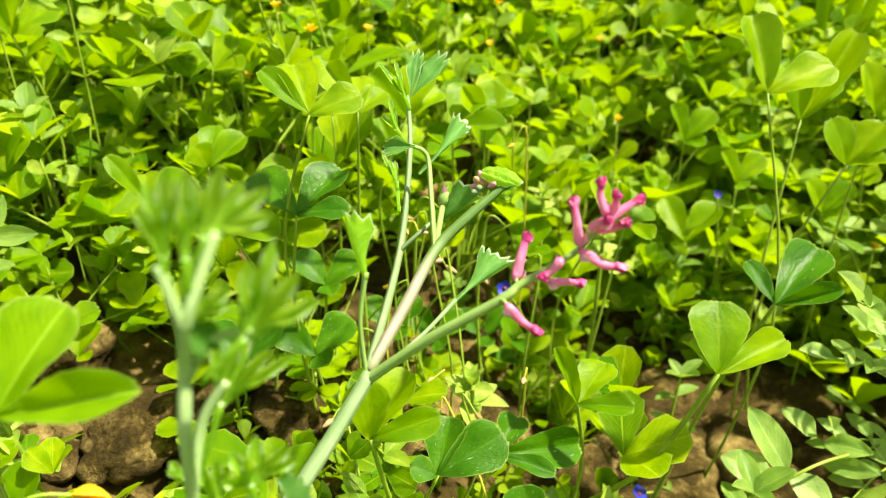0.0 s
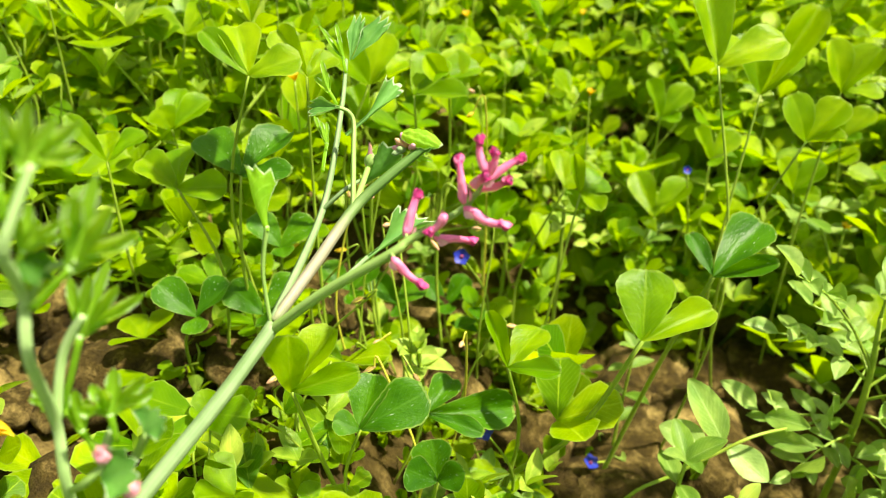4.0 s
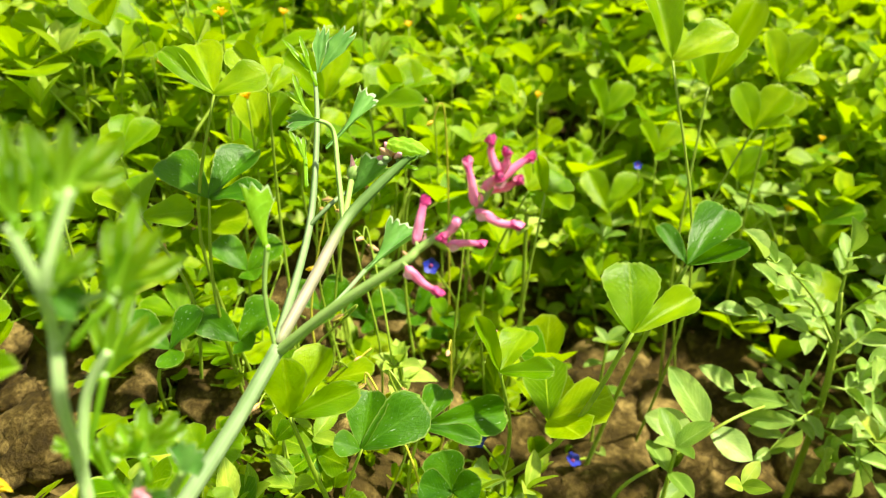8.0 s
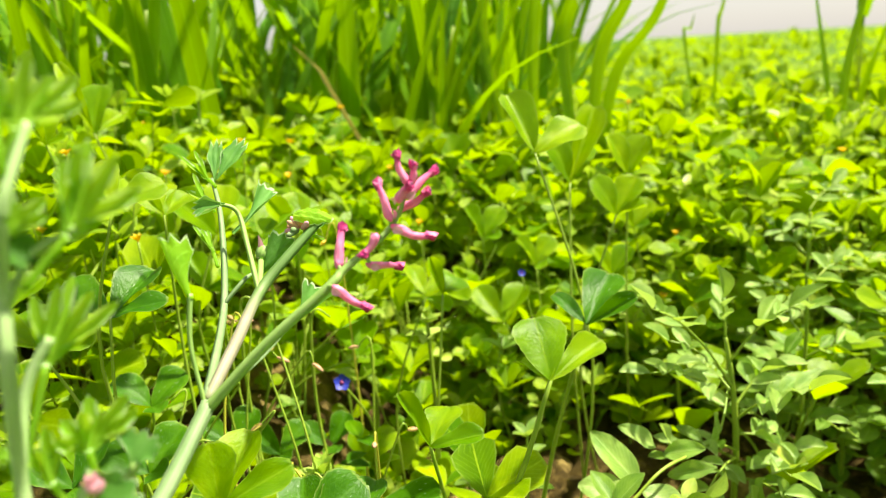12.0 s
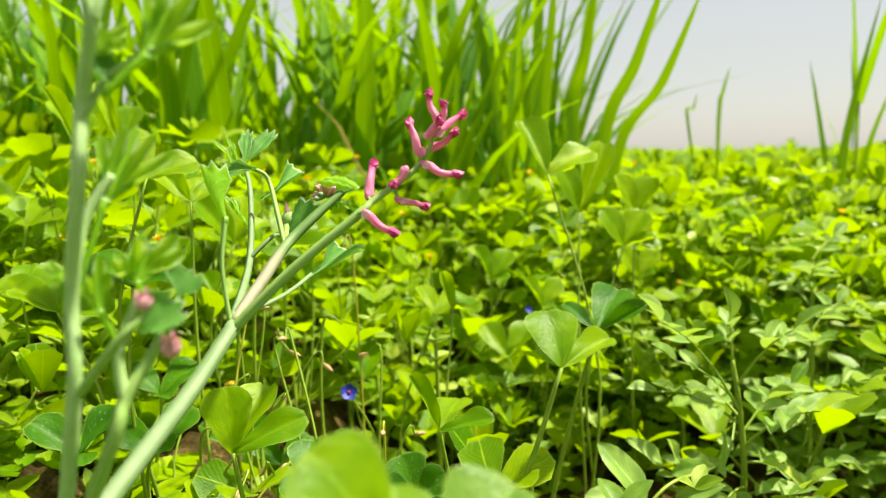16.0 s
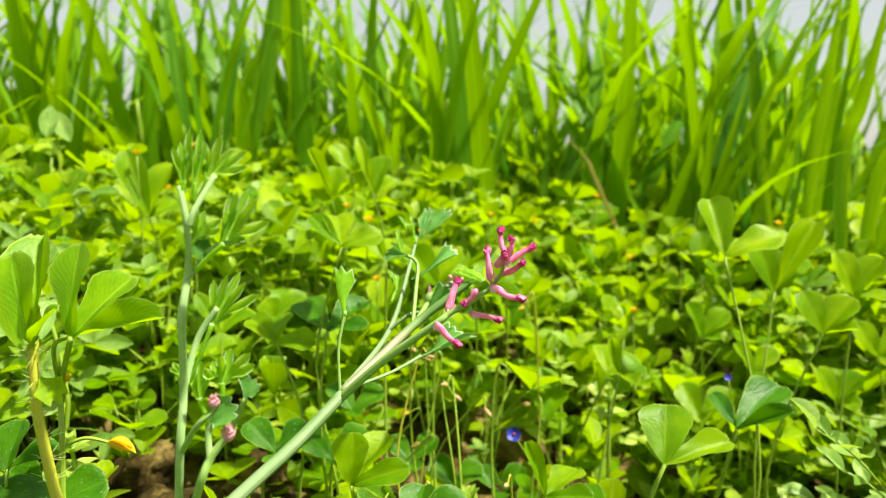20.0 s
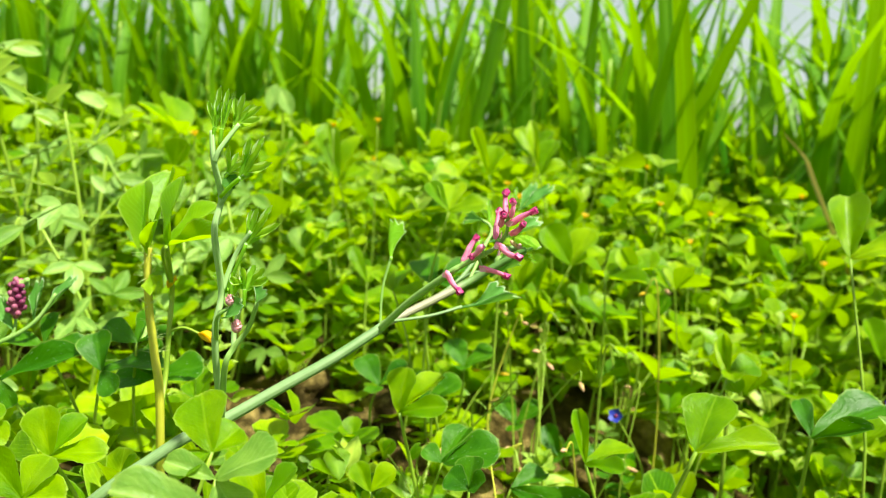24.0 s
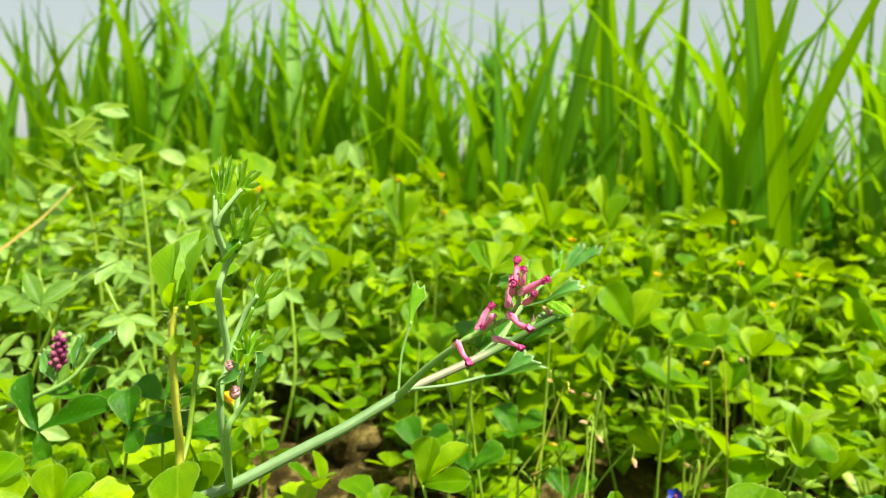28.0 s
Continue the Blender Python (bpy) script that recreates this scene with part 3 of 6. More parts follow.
near_leaf((0.095, 0.432, 0.146), (0.084, 0.431, 0.164, 0.016), (0.106, 0.436, 0.163, 0.016), (0.098, 0.424, 0.148, 0.012))
near_leaf((0.165, 0.455, 0.158), (0.154, 0.453, 0.178, 0.017), (0.177, 0.459, 0.176, 0.017), (0.172, 0.447, 0.162, 0.012))
# low leaves behind the main stem, mostly dark in tone to stand in for shade
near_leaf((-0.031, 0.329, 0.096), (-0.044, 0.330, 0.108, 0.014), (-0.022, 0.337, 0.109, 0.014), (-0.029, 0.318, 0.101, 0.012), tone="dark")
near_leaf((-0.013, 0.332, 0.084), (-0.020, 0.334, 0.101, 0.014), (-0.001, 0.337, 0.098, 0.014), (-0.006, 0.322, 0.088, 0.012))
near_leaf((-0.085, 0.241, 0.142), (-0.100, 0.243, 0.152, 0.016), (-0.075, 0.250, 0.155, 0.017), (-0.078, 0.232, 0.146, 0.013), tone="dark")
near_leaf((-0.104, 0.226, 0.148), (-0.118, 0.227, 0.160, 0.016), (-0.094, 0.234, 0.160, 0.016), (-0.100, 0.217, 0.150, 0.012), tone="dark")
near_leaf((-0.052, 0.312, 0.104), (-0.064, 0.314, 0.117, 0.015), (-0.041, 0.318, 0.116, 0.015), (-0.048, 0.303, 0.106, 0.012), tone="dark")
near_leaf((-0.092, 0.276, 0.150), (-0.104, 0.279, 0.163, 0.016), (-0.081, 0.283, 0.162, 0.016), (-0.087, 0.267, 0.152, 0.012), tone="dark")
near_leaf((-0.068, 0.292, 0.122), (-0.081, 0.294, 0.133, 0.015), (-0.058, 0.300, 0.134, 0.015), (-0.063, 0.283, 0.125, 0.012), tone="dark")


def clover_prototype(seed, size, height, leaves):
    """A clover plant at the origin with a few stems and joined three-part leaves."""
    r = random.Random(seed)
    pl = thing("clover_plant", (0, 0, 0), "low green clover plant with three-part toothed leaves", "clover", "clover plants")
    for s in range(leaves):
        a = s * 2.4 + r.uniform(-0.5, 0.5)
        rad = size * r.uniform(0.25, 1.0)
        h = height * r.uniform(0.45, 1.0)
        node = V((math.cos(a) * rad, math.sin(a) * rad, h))
        piece = [tube([V((0, 0, -0.01)), V((node.x * 0.15 + r.uniform(-0.010, 0.010), node.y * 0.15 + r.uniform(-0.010, 0.010), h * 0.55)), node], (0.0008, 0.0005), 5, 3)]
        part("leaf_stalk", piece[0], STALK, pl)
        bits = []
        ll = r.uniform(0.013, 0.029)
        tilt = r.uniform(0.35, 1.25)
        yaw = r.uniform(0, 6.28)
        for q in range(3):
            b = yaw + (q - 1) * r.uniform(1.2, 1.8)
            d = V((math.cos(b) * math.cos(tilt), math.sin(b) * math.cos(tilt), math.sin(tilt) * r.uniform(0.3, 1.0)))
            m, ln = frame_to(node, node + d * ll * r.uniform(0.85, 1.1))
            bits.append(moved(blade_sheet(obovate, 4, 8, fold=r.uniform(0.1, 0.4), arch=0.1, teeth=0.06, seed=seed * 9 + q),
                              m @ Matrix.Rotation(r.uniform(-0.5, 0.5), 4, 'X') @ Matrix.Diagonal((ln, ln * 0.95, ln, 1))))
        part("leaf", joined(bits), CLOVER, pl)
    return pl


def small_leaf_prototype(seed, height, mat, leaf_len, flower=None, label="", kind=""):
    """An upright plant with pairs of oval leaves up its stem."""
    r = random.Random(seed)
    pl = thing(kind, (0, 0, 0), label, kind.split("_")[0], kind.replace("_", " ") + "s")
    top = V((r.uniform(-0.02, 0.02), r.uniform(-0.02, 0.02), height))
    stem = [V((0, 0, -0.01)), V((top.x * 0.2, top.y * 0.6, height * 0.5)), top]
    part("stem", tube(stem, (0.0011, 0.0006), 5, 4), STALK, pl)
    line = smooth_line(stem, 6)
    for i in range(4, len(line), 2):
        p = line[i]
        a = i * 0.8 + r.uniform(-0.3, 0.3)
        last = i >= len(line) - 2
        for s in range(4 if last else 2):
            b = a + s * (1.57 if last else 3.14)
            d = V((math.cos(b), math.sin(b), r.uniform(0.5, 0.9) if last else r.uniform(0.1, 0.5))).normalized()
            ln = leaf_len * r.uniform(0.7, 1.1)
            m, _ = frame_to(p, p + d * ln)
            part("leaf", moved(blade_sheet(oval, 4, 7, fold=0.25, arch=0.12, seed=seed + s), m @ Matrix.Diagonal((ln, ln * 0.52, ln, 1))), mat, pl)
    return pl


CLOVER_PROTOS = [clover_prototype(s, pick(0.03, 0.045), 0.075 + 0.008 * (s % 4), 6 + s % 3) for s in range(7)]
SMALL_PROTOS = [small_leaf_prototype(40 + s, 0.07 + 0.012 * s, PALE, 0.013, label="small pale green weed with pairs of oval leaves", kind="weed_plant") for s in range(3)]


# small clearings round the low flowers
OPEN_SPOTS = ((-0.143, 0.221, 0.024), (-0.115, 0.200, 0.020), (-0.185, 0.203, 0.020), (-0.31, 0.105, 0.032), (-0.36, 0.13, 0.025), (0.012, 0.255, 0.018), (-0.020, 0.285, 0.034), (-0.0286, 0.235, 0.022), (-0.03, 0.21, 0.02))


def canopy_top(x, y):
    """How high the low plants reach."""
    q = math.hypot(x - 0.05, y)
    left = min(1.0, max(0.0, (-x + 0.02) / 0.15))
    right = 0.140 + 0.065 * min(1, max(0, (y - 0.32) / 0.2))
    lft = 0.160 + 0.085 * min(1, max(0, (math.hypot(x, y) - 0.26) / 0.14))
    near = min(1.0, max(0.55, math.hypot(x - 0.05, y + 0.02) / 0.20))
    p = V((x, y, 0))
    uneven = 1 + 0.13 * noise.noise(p * 13) + 0.07 * noise.noise(p * 31)
    dip = 1 - 0.15 * max(0.0, min(1.0, (-0.13 - x) / 0.08)) * max(0.0, min(1.0, (0.24 - y) / 0.06))
    top = (right * (1 - left) + lft * left) * near * uneven * dip
    top *= 1 - 0.32 * math.exp(-((x - 0.025) / 0.055) ** 2 - ((y - 0.35) / 0.07) ** 2)      # a hollow behind the ridge
    for hx, hy, hz in ((-0.143, 0.221, 0.115), (-0.118, 0.203, 0.128), (-0.094, 0.187, 0.140), (-0.186, 0.203, 0.125)):      # low cover about a bare patch
        if math.hypot(x - hx, y - hy) < 0.022:
            top = min(top, hz)
    for h in HEROES:                             # the cover stays below the single leaves
        q = math.hypot(x - h.x, y - h.y)
        if q < 0.040:
            top = min(top, max(0.06, h.z - 0.022 + 0.4 * max(0.0, q - 0.015)))
    return top


def free_spot(x, y):
    for cx, cy, r in OPEN_SPOTS:
        if math.hypot(x - cx, (y - cy) * 0.6) < r:
            return False
    if 0.03 < x < 0.26 and 0.15 < y < 0.39:      # the bare furrow
        return rng.random() < (0.04 if x > 0.04 and y > 0.20 else 0.25)
    if -0.22 < x < -0.02 and 0.17 < y < 0.27:    # thin cover on the ridge
        return rng.random() < 0.4
    return True


def place_plants(protos, count, zone, first=True, lift=1.0):
    done = 0
    while done < count:
        x, y = pick(zone[0], zone[1]), pick(zone[2], zone[3])
        if not free_spot(x, y) or math.hypot(x + 0.022, y - 0.305) < 0.062:
            continue
        g = ground_height(x, y)
        want = max(0.03, canopy_top(x, y) * lift * pick(0.8, 1.06) - g)
        pr = protos[done % len(protos)]
        s = want / 0.095
        m = pose(x, y, g, pick(-8, 8), pick(-8, 8), pick(0, 360)) @ Matrix.Diagonal((min(1.25, max(0.75, s)),) * 2 + (s, 1))
        if first and done < len(protos):
            pr.matrix_basis = m
        else:
            c = copy_thing(pr, m)
            c.matrix_basis = m
        done += 1


place_plants(CLOVER_PROTOS, 246, (-0.70, 0.50, 0.0, 0.66))
place_plants(SMALL_PROTOS, 80, (-0.6, 0.5, 0.16, 0.6))
place_plants(CLOVER_PROTOS, 3, (-0.05, 0.02, 0.24, 0.36), False, 0.8)
place_plants(SMALL_PROTOS, 7, (-0.05, 0.03, 0.22, 0.36), False, 0.8)


# ---- masses of leaves too many to count ----
def mass(name, protos, placements, mat, label, category):
    """One mesh of many copies of a few pieces."""
    groups = []
    for k, (v, f, u) in enumerate(protos):
        ms = [m for i, m in enumerate(placements) if i % len(protos) == k]
        if not ms:
            continue
        a = np.array([[*p, 1.0] for p in v])
        mats = np.array([[list(r) for r in m] for m in ms])
        pts = np.einsum('nij,vj->nvi', mats, a)[:, :, :3].reshape(-1, 3)
        faces = np.array(f)
        fac = (faces[None] + (np.arange(len(ms)) * len(v))[:, None, None]).reshape(-1, 4)
        groups.append((pts, fac, np.tile(np.array(u), (len(ms), 1))))
    k, vs, fs, us = 0, [], [], []
    for p, f, u in groups:
        vs.append(p)
        fs.append(f + k)
        us.append(u)
        k += len(p)
    vs, fs, us = np.concatenate(vs), np.concatenate(fs), np.concatenate(us)
    me = bpy.data.meshes.new(name)
    me.vertices.add(len(vs))
    me.vertices.foreach_set("co", vs.astype(np.float32).ravel())
    me.loops.add(fs.size)
    me.loops.foreach_set("vertex_index", fs.astype(np.int32).ravel())
    me.polygons.add(len(fs))
    me.polygons.foreach_set("loop_start", np.arange(0, fs.size, 4, dtype=np.int32))
    lay = me.uv_layers.new(name="UVMap")
    lay.data.foreach_set("uv", us[fs.ravel()].astype(np.float32).ravel())
    me.polygons.foreach_set("use_smooth", np.ones(len(fs), dtype=bool))
    me.update(calc_edges=True)
    me.materials.append(mat)
    return tagged(new(name, me), label, category, kind="stuff")


def leaf_spots(count, zone, low, high, size, gap=True, ring=None):
    out = []
    while len(out) < count * 3:
        x, y = pick(zone[0], zone[1]), pick(zone[2], zone[3])
        if ring and ring[0] > 0.1:               # thinner and thinner with distance
            a, q = pick(0, 6.2832), ring[0] + (ring[1] - ring[0]) * rng.random() ** 1.5
            x, y = math.cos(a) * q, math.sin(a) * q
        if gap and not free_spot(x, y):
            continue
        if ring and ring[0] <= 0.1 and not ring[0] < math.hypot(x, y) * pick(0.9, 1.1) < ring[1]:
            continue
        top = canopy_top(x, y)
        g = ground_height(x, y)
        z = g + (top - g) * pick(low, high)
        yaw, tilt, ln = pick(0, 6.28), pick(0.0, 1.4), size[0] + (size[1] - size[0]) * rng.random() ** 1.6
        for q in range(3):
            b = yaw + (q - 1) * pick(1.2, 1.8)
            d = V((math.cos(b) * math.cos(tilt), math.sin(b) * math.cos(tilt), math.sin(tilt)))
            m, _ = frame_to((x, y, z), V((x, y, z)) + d)
            out.append(m @ Matrix.Rotation(pick(-1.0, 1.0), 4, 'X') @ Matrix.Scale(ln, 4))
    return out


TINY = [blade_sheet(obovate, 2, 5, fold=0.25, arch=0.12, seed=s) for s in range(3)]
TINY_FAR = [blade_sheet(obovate, 2, 3, fold=0.25, arch=0.12, seed=s) for s in range(3)]
TINY_OVAL = [moved(blade_sheet(oval, 2, 5, fold=0.2, arch=0.15, seed=s), Matrix.Diagonal((1, 0.5, 1, 1))) for s in range(2)]
mass("clover_undergrowth", TINY, leaf_spots(12500, (-0.85, 0.75, -0.75, 0.85), 0.15, 1.0, (0.009, 0.024), ring=(0.0, 0.85)), CLOVER_FAR,
     "dense low layer of small green clover leaves", "undergrowth")
mass("weed_undergrowth", TINY_OVAL, leaf_spots(2600, (-0.8, 0.6, 0.16, 0.8), 0.2, 1.0, (0.009, 0.017)), PALE_FAR,
     "scattered small pale oval leaves among the clover", "undergrowth")


mass("clover_seedlings", TINY, leaf_spots(300, (-0.13, 0.03, 0.165, 0.27), 0.02, 0.40, (0.005, 0.010), gap=False), CLOVER_FAR,
     "small clover seedlings low on the bare ridge", "undergrowth")
mass("vetch_patch", TINY_OVAL, leaf_spots(380, (0.15, 0.42, 0.40, 0.54), 0.25, 1.05, (0.010, 0.017), gap=False), PALE_FAR,
     "low tangle of pale oval vetch leaves past the bare soil", "undergrowth")
mass("clover_patch", TINY, leaf_spots(2100, (0.10, 0.85, 0.40, 1.05), 0.35, 1.04, (0.010, 0.026)), CLOVER_FAR,
     "thick patch of bright green clover beyond the furrow", "undergrowth")


def stalk_spots(count, zone):
    out = []
    while len(out) < count:
        x, y = pick(zone[0], zone[1]), pick(zone[2], zone[3])
        if not free_spot(x, y) or (0.03 < x < 0.26 and 0.15 < y < 0.43):
            continue
        g = ground_height(x, y) - 0.004
        h = (canopy_top(x, y) - g) * pick(0.6, 1.05)
        out.append(pose(x, y, g, pick(-16, 16), pick(-16, 16), pick(0, 360)) @ Matrix.Diagonal((1, 1, h, 1)))
    return out


def thin_stalk(bend):
    v, f, u = tube([V((0, 0, 0)), V((bend, 0, 0.5)), V((bend * 0.3, bend, 1.0))], (0.0006, 0.0004), 4, 2)
    return v, f[:-2], u


mass("clover_stalks", [thin_stalk(b) for b in (0.004, -0.007, 0.010)], stalk_spots(600, (-0.8, 0.6, 0.1, 0.75)), STALK,
     "thin pale green stalks standing among the clover leaves", "stalks")
mass("far_clover", TINY_FAR, leaf_spots(15500, (-3.6, 3.6, -2.4, 4.4), 0.5, 1.12, (0.018, 0.032), gap=False, ring=(0.72, 4.2))
     + leaf_spots(5000, (-1.4, 1.4, -1.4, 1.5), 0.4, 1.0, (0.016, 0.028), gap=False, ring=(0.70, 1.4)), FIELD,
     "green clover spreading away over the field", "clover")
mass("distant_field", TINY_FAR, leaf_spots(9000, (-6, 14, -6, 16), 0.7, 1.2, (0.03, 0.065), gap=False, ring=(3.8, 17)), FIELD,
     "distant field of low green crop", "field")

# ---- wheat ----
def wheat_blade(seed, steps=9):
    """A long blade that rises along +z from the origin and bends over."""
    r = random.Random(seed)
    lean, bend, yaw = r.uniform(0.06, 0.42), r.uniform(0.0, 0.4) if seed % 5 else r.uniform(0.6, 1.1), r.uniform(0, 6.28)
    vs, fs, us = [], [], []
    for i in range(steps + 1):
        v = i / steps
        out = lean * v + bend * v ** 3 * 0.6
        up = v - bend * 0.25 * v ** 3
        c = V((math.cos(yaw) * out, math.sin(yaw) * out, up))
        tw = yaw + 1.57 + v * r.uniform(0.2, 0.5)
        wd = 0.5 * min(1.0, 0.6 + 2.0 * v) * max(0.02, 1 - v ** 1.9)
        y = V((math.cos(tw), math.sin(tw), 0))
        nrm = V((-math.sin(tw), math.cos(tw), 0))
        for j, u in enumerate((-1, 0, 1)):
            vs.append((c, y * (u * wd) + nrm * (0.16 * abs(u) * wd)))
            us.append((j / 2, v))
    for i in range(steps):
        for j in range(2):
            a = i * 3 + j
            fs.append((a, a + 1, a + 4, a + 3))
    return vs, fs, us


def wheat_piece(seed, length, width, at_point=V((0, 0, 0)), turn=0.0):
    v, f, u = wheat_blade(seed)
    rot = Matrix.Rotation(turn, 3, 'Z')
    return [at_point + rot @ (c * length + w * width) for c, w in v], f, u


def wheat_prototype(seed):
    r = random.Random(seed)
    pl = thing("wheat_plant", (0, 0, 0), "tall green wheat plant with long upright blades", "wheat", "wheat plants")
    h = r.uniform(0.15, 0.28)
    part("stalk", tube([V((0, 0, -0.01)), V((0.004, 0.0, h * 0.5)), V((0.008 * r.uniform(-1, 1), 0.0, h))], (0.0022, 0.0015), 6, 4), STALK, pl)
    for s in range(6):
        part("blade", wheat_piece(seed * 10 + s, r.uniform(0.15, 0.27), r.uniform(0.010, 0.020), V((0, 0, h * s / 6)), r.uniform(0, 6.28)), WHEAT, pl)
    return pl


WHEAT_PROTOS = [wheat_prototype(s + 60) for s in range(8)]


def wheat_edge(x):
    """The front of the wheat, as y."""
    return 0.60 + 0.04 * math.sin(x * 9) + (0.0 if x > -0.25 else min(0.5, -x - 0.25) * -0.75)


def in_wheat(x, y):
    return x < 0.17 + (y - 0.62) * 0.30 and 0.0 < y - wheat_edge(x) < 0.50


def place_wheat():
    done = 0
    while done < 138:
        x, y = (pick(-0.95, 0.32), pick(0.3, 1.15)) if done % 2 else (pick(-0.95, -0.35), pick(0.15, 0.85))
        if not in_wheat(x, y):
            continue
        s = pick(0.85, 1.15)
        m = pose(x, y, ground_height(x, y), pick(-9, 9), pick(-6, 12), pick(0, 360)) @ Matrix.Scale(s, 4)
        if done < len(WHEAT_PROTOS):
            WHEAT_PROTOS[done].matrix_basis = m
        else:
            copy_thing(WHEAT_PROTOS[done % len(WHEAT_PROTOS)], m).matrix_basis = m
        done += 1
    for x, y, s in ((0.47, 0.70, 0.8),):
        m = pose(x, y, ground_height(x, y), 0, 4, pick(0, 360)) @ Matrix.Scale(s, 4)
        copy_thing(WHEAT_PROTOS[done % 8], m).matrix_basis = m


place_wheat()


def far_wheat():
    out = []
    while len(out) < 590:
        x, y = (pick(-1.6, 0.5), pick(0.1, 1.4)) if len(out) < 480 else (pick(-0.26, 0.06), pick(0.6, 1.1))
        if not in_wheat(x, y - 0.05) or math.hypot(x, y) < 0.62:
            continue
        ln = pick(0.22, 0.42)
        out.append(pose(x, y, ground_height(x, y) + pick(0, 0.05), pick(-10, 10), pick(-10, 12), pick(0, 360)) @ Matrix.Scale(ln, 4))
    return out


mass("wheat_stand", [(lambda v, f, u: ([c + w * 0.055 for c, w in v], f, u))(*wheat_blade(s + 300, 7)) for s in range(12)], far_wheat(), WHEAT_FAR,
     "thick stand of tall green wheat blades", "wheat")

# ---- fumitory ----
def stem_part(plant, name, points, radii, mat, label=""):
    sides = 20 if radii[0] > 0.0011 else 8
    return part(name, tube(local(points, plant.location), radii, sides, 6, ridge=0.10 if sides == 20 else 0.15), mat, plant, label)


def wedge_leaf(plant, a, tip, width, lobes, fold=0.4, mat=None):
    """A leaf that widens from its stalk to a cupped end of pointed lobes."""
    nu, nv = lobes * 4, 12
    base = plant.location
    m, ln = frame_to(V(a) - base, V(tip) - base, V((0.1, -0.6, 0.75)))
    vs, fs, us = [], [], []
    for i in range(nv + 1):
        v = i / nv
        w = 0.5 * width * (0.09 + 0.91 * min(1.0, v / 0.62) ** 1.4) * (1.0 - 0.35 * max(0, v - 0.62))
        for j in range(nu + 1):
            u = j / nu * 2 - 1
            tooth = (0.13, 0.04, -0.10, 0.0)[(j * 3 + 2) % 4 if lobes % 2 else (j + 2) % 4]      # points and notches
            x = ln * v * (1 - 0.20 * u * u * v) + ln * tooth * max(0.0, v - 0.72) / 0.28
            bow = u * (0.5 + fold * 1.3)                        # rolled across like a gutter
            y, z = w * math.sin(bow) / 1.1, w * (1 - math.cos(bow)) * 0.9
            z += -0.08 * ln * v * v + 0.10 * ln * (0.5 if j % 4 == 0 else -0.2) * max(0.0, v - 0.5) * 2 + 0.03 * ln * math.sin(j * 1.7 + lobes) * v
            vs.append(m @ V((x, y, z)))
            us.append((j / nu, v))
    for i in range(nv):
        for j in range(nu):
            k = i * (nu + 1) + j
            fs.append((k, k + 1, k + nu + 2, k + nu + 1))
    return part("leaf", (vs, fs, us), mat or FUM_CUP, plant)


def finger_leaf(plant, a, split, tips, width):
    """A cut leaf: pointed lobes that spread from one blade at the end of its stalk."""
    base = plant.location
    a, split = V(a) - base, V(split) - base
    split = a.lerp(split, 0.86)
    tips = [V(t) - base for t in tips]
    mid = sum(tips, V((0, 0, 0))) / len(tips)
    axis = (mid - split).normalized()
    face = V((0.55, -0.65, 0.5))
    across = face.cross(axis).normalized()
    face = axis.cross(across)
    tips = [t + across * (t - mid).dot(across) * 0.10 for t in tips]
    tips.sort(key=lambda t: math.atan2((t - split).dot(across), (t - split).dot(axis)))
    reach = sum((t - split).length for t in tips) / len(tips)
    rim = [(split + across * -width * 0.45 + axis * reach * 0.12, 0.0, 0.6)]
    for i, t in enumerate(tips):
        t = t + face * width * (0.9 if i % 2 else -0.5)
        d = (t - split).normalized()
        side = face.cross(d).normalized() * width * 0.50
        near = split.lerp(t, 0.68)
        rim += [(near - side + face * width * 0.30, -0.06, 0.75), (split.lerp(t, 0.86) - side * 0.75 + face * width * 0.2, -0.06, 0.88), (t, 0.5, 1.0),
                (split.lerp(t, 0.86) + side * 0.75 + face * width * 0.2, 1.06, 0.88), (near + side + face * width * 0.30, 1.06, 0.75)]
        if i < len(tips) - 1:
            rim.append((split.lerp((t + tips[i + 1]) / 2, 0.58 if i % 2 else 0.46) + face * width * 0.25, 0.98, 0.7))
    rim.append((split + across * width * 0.45 + axis * reach * 0.12, 1.0, 0.6))
    n, nv = len(rim), 5
    vs, fs, us = [], [], []
    for i in range(nv + 1):
        s = i / nv
        for k, (p, u, v) in enumerate(rim):
            root = split - axis * reach * 0.16 + across * width * 0.30 * (k / (n - 1) * 2 - 1)
            vs.append(root.lerp(p, s) + face * (-0.25 * width * math.sin(math.pi * s)))
            us.append((0.5 + (u - 0.5) * s, v * s))
    for i in range(nv):
        for k in range(n - 1):
            c = i * n + k
            fs.append((c, c + 1, c + n + 1, c + n))
    stalk = tube([a, a.lerp(split, 0.5) + face * 0.0002, split - axis * reach * 0.1], (0.00055, 0.0006), 6, 3)
    return part("leaf", joined([stalk, (vs, fs, us)]), FUM_LEAF, plant)


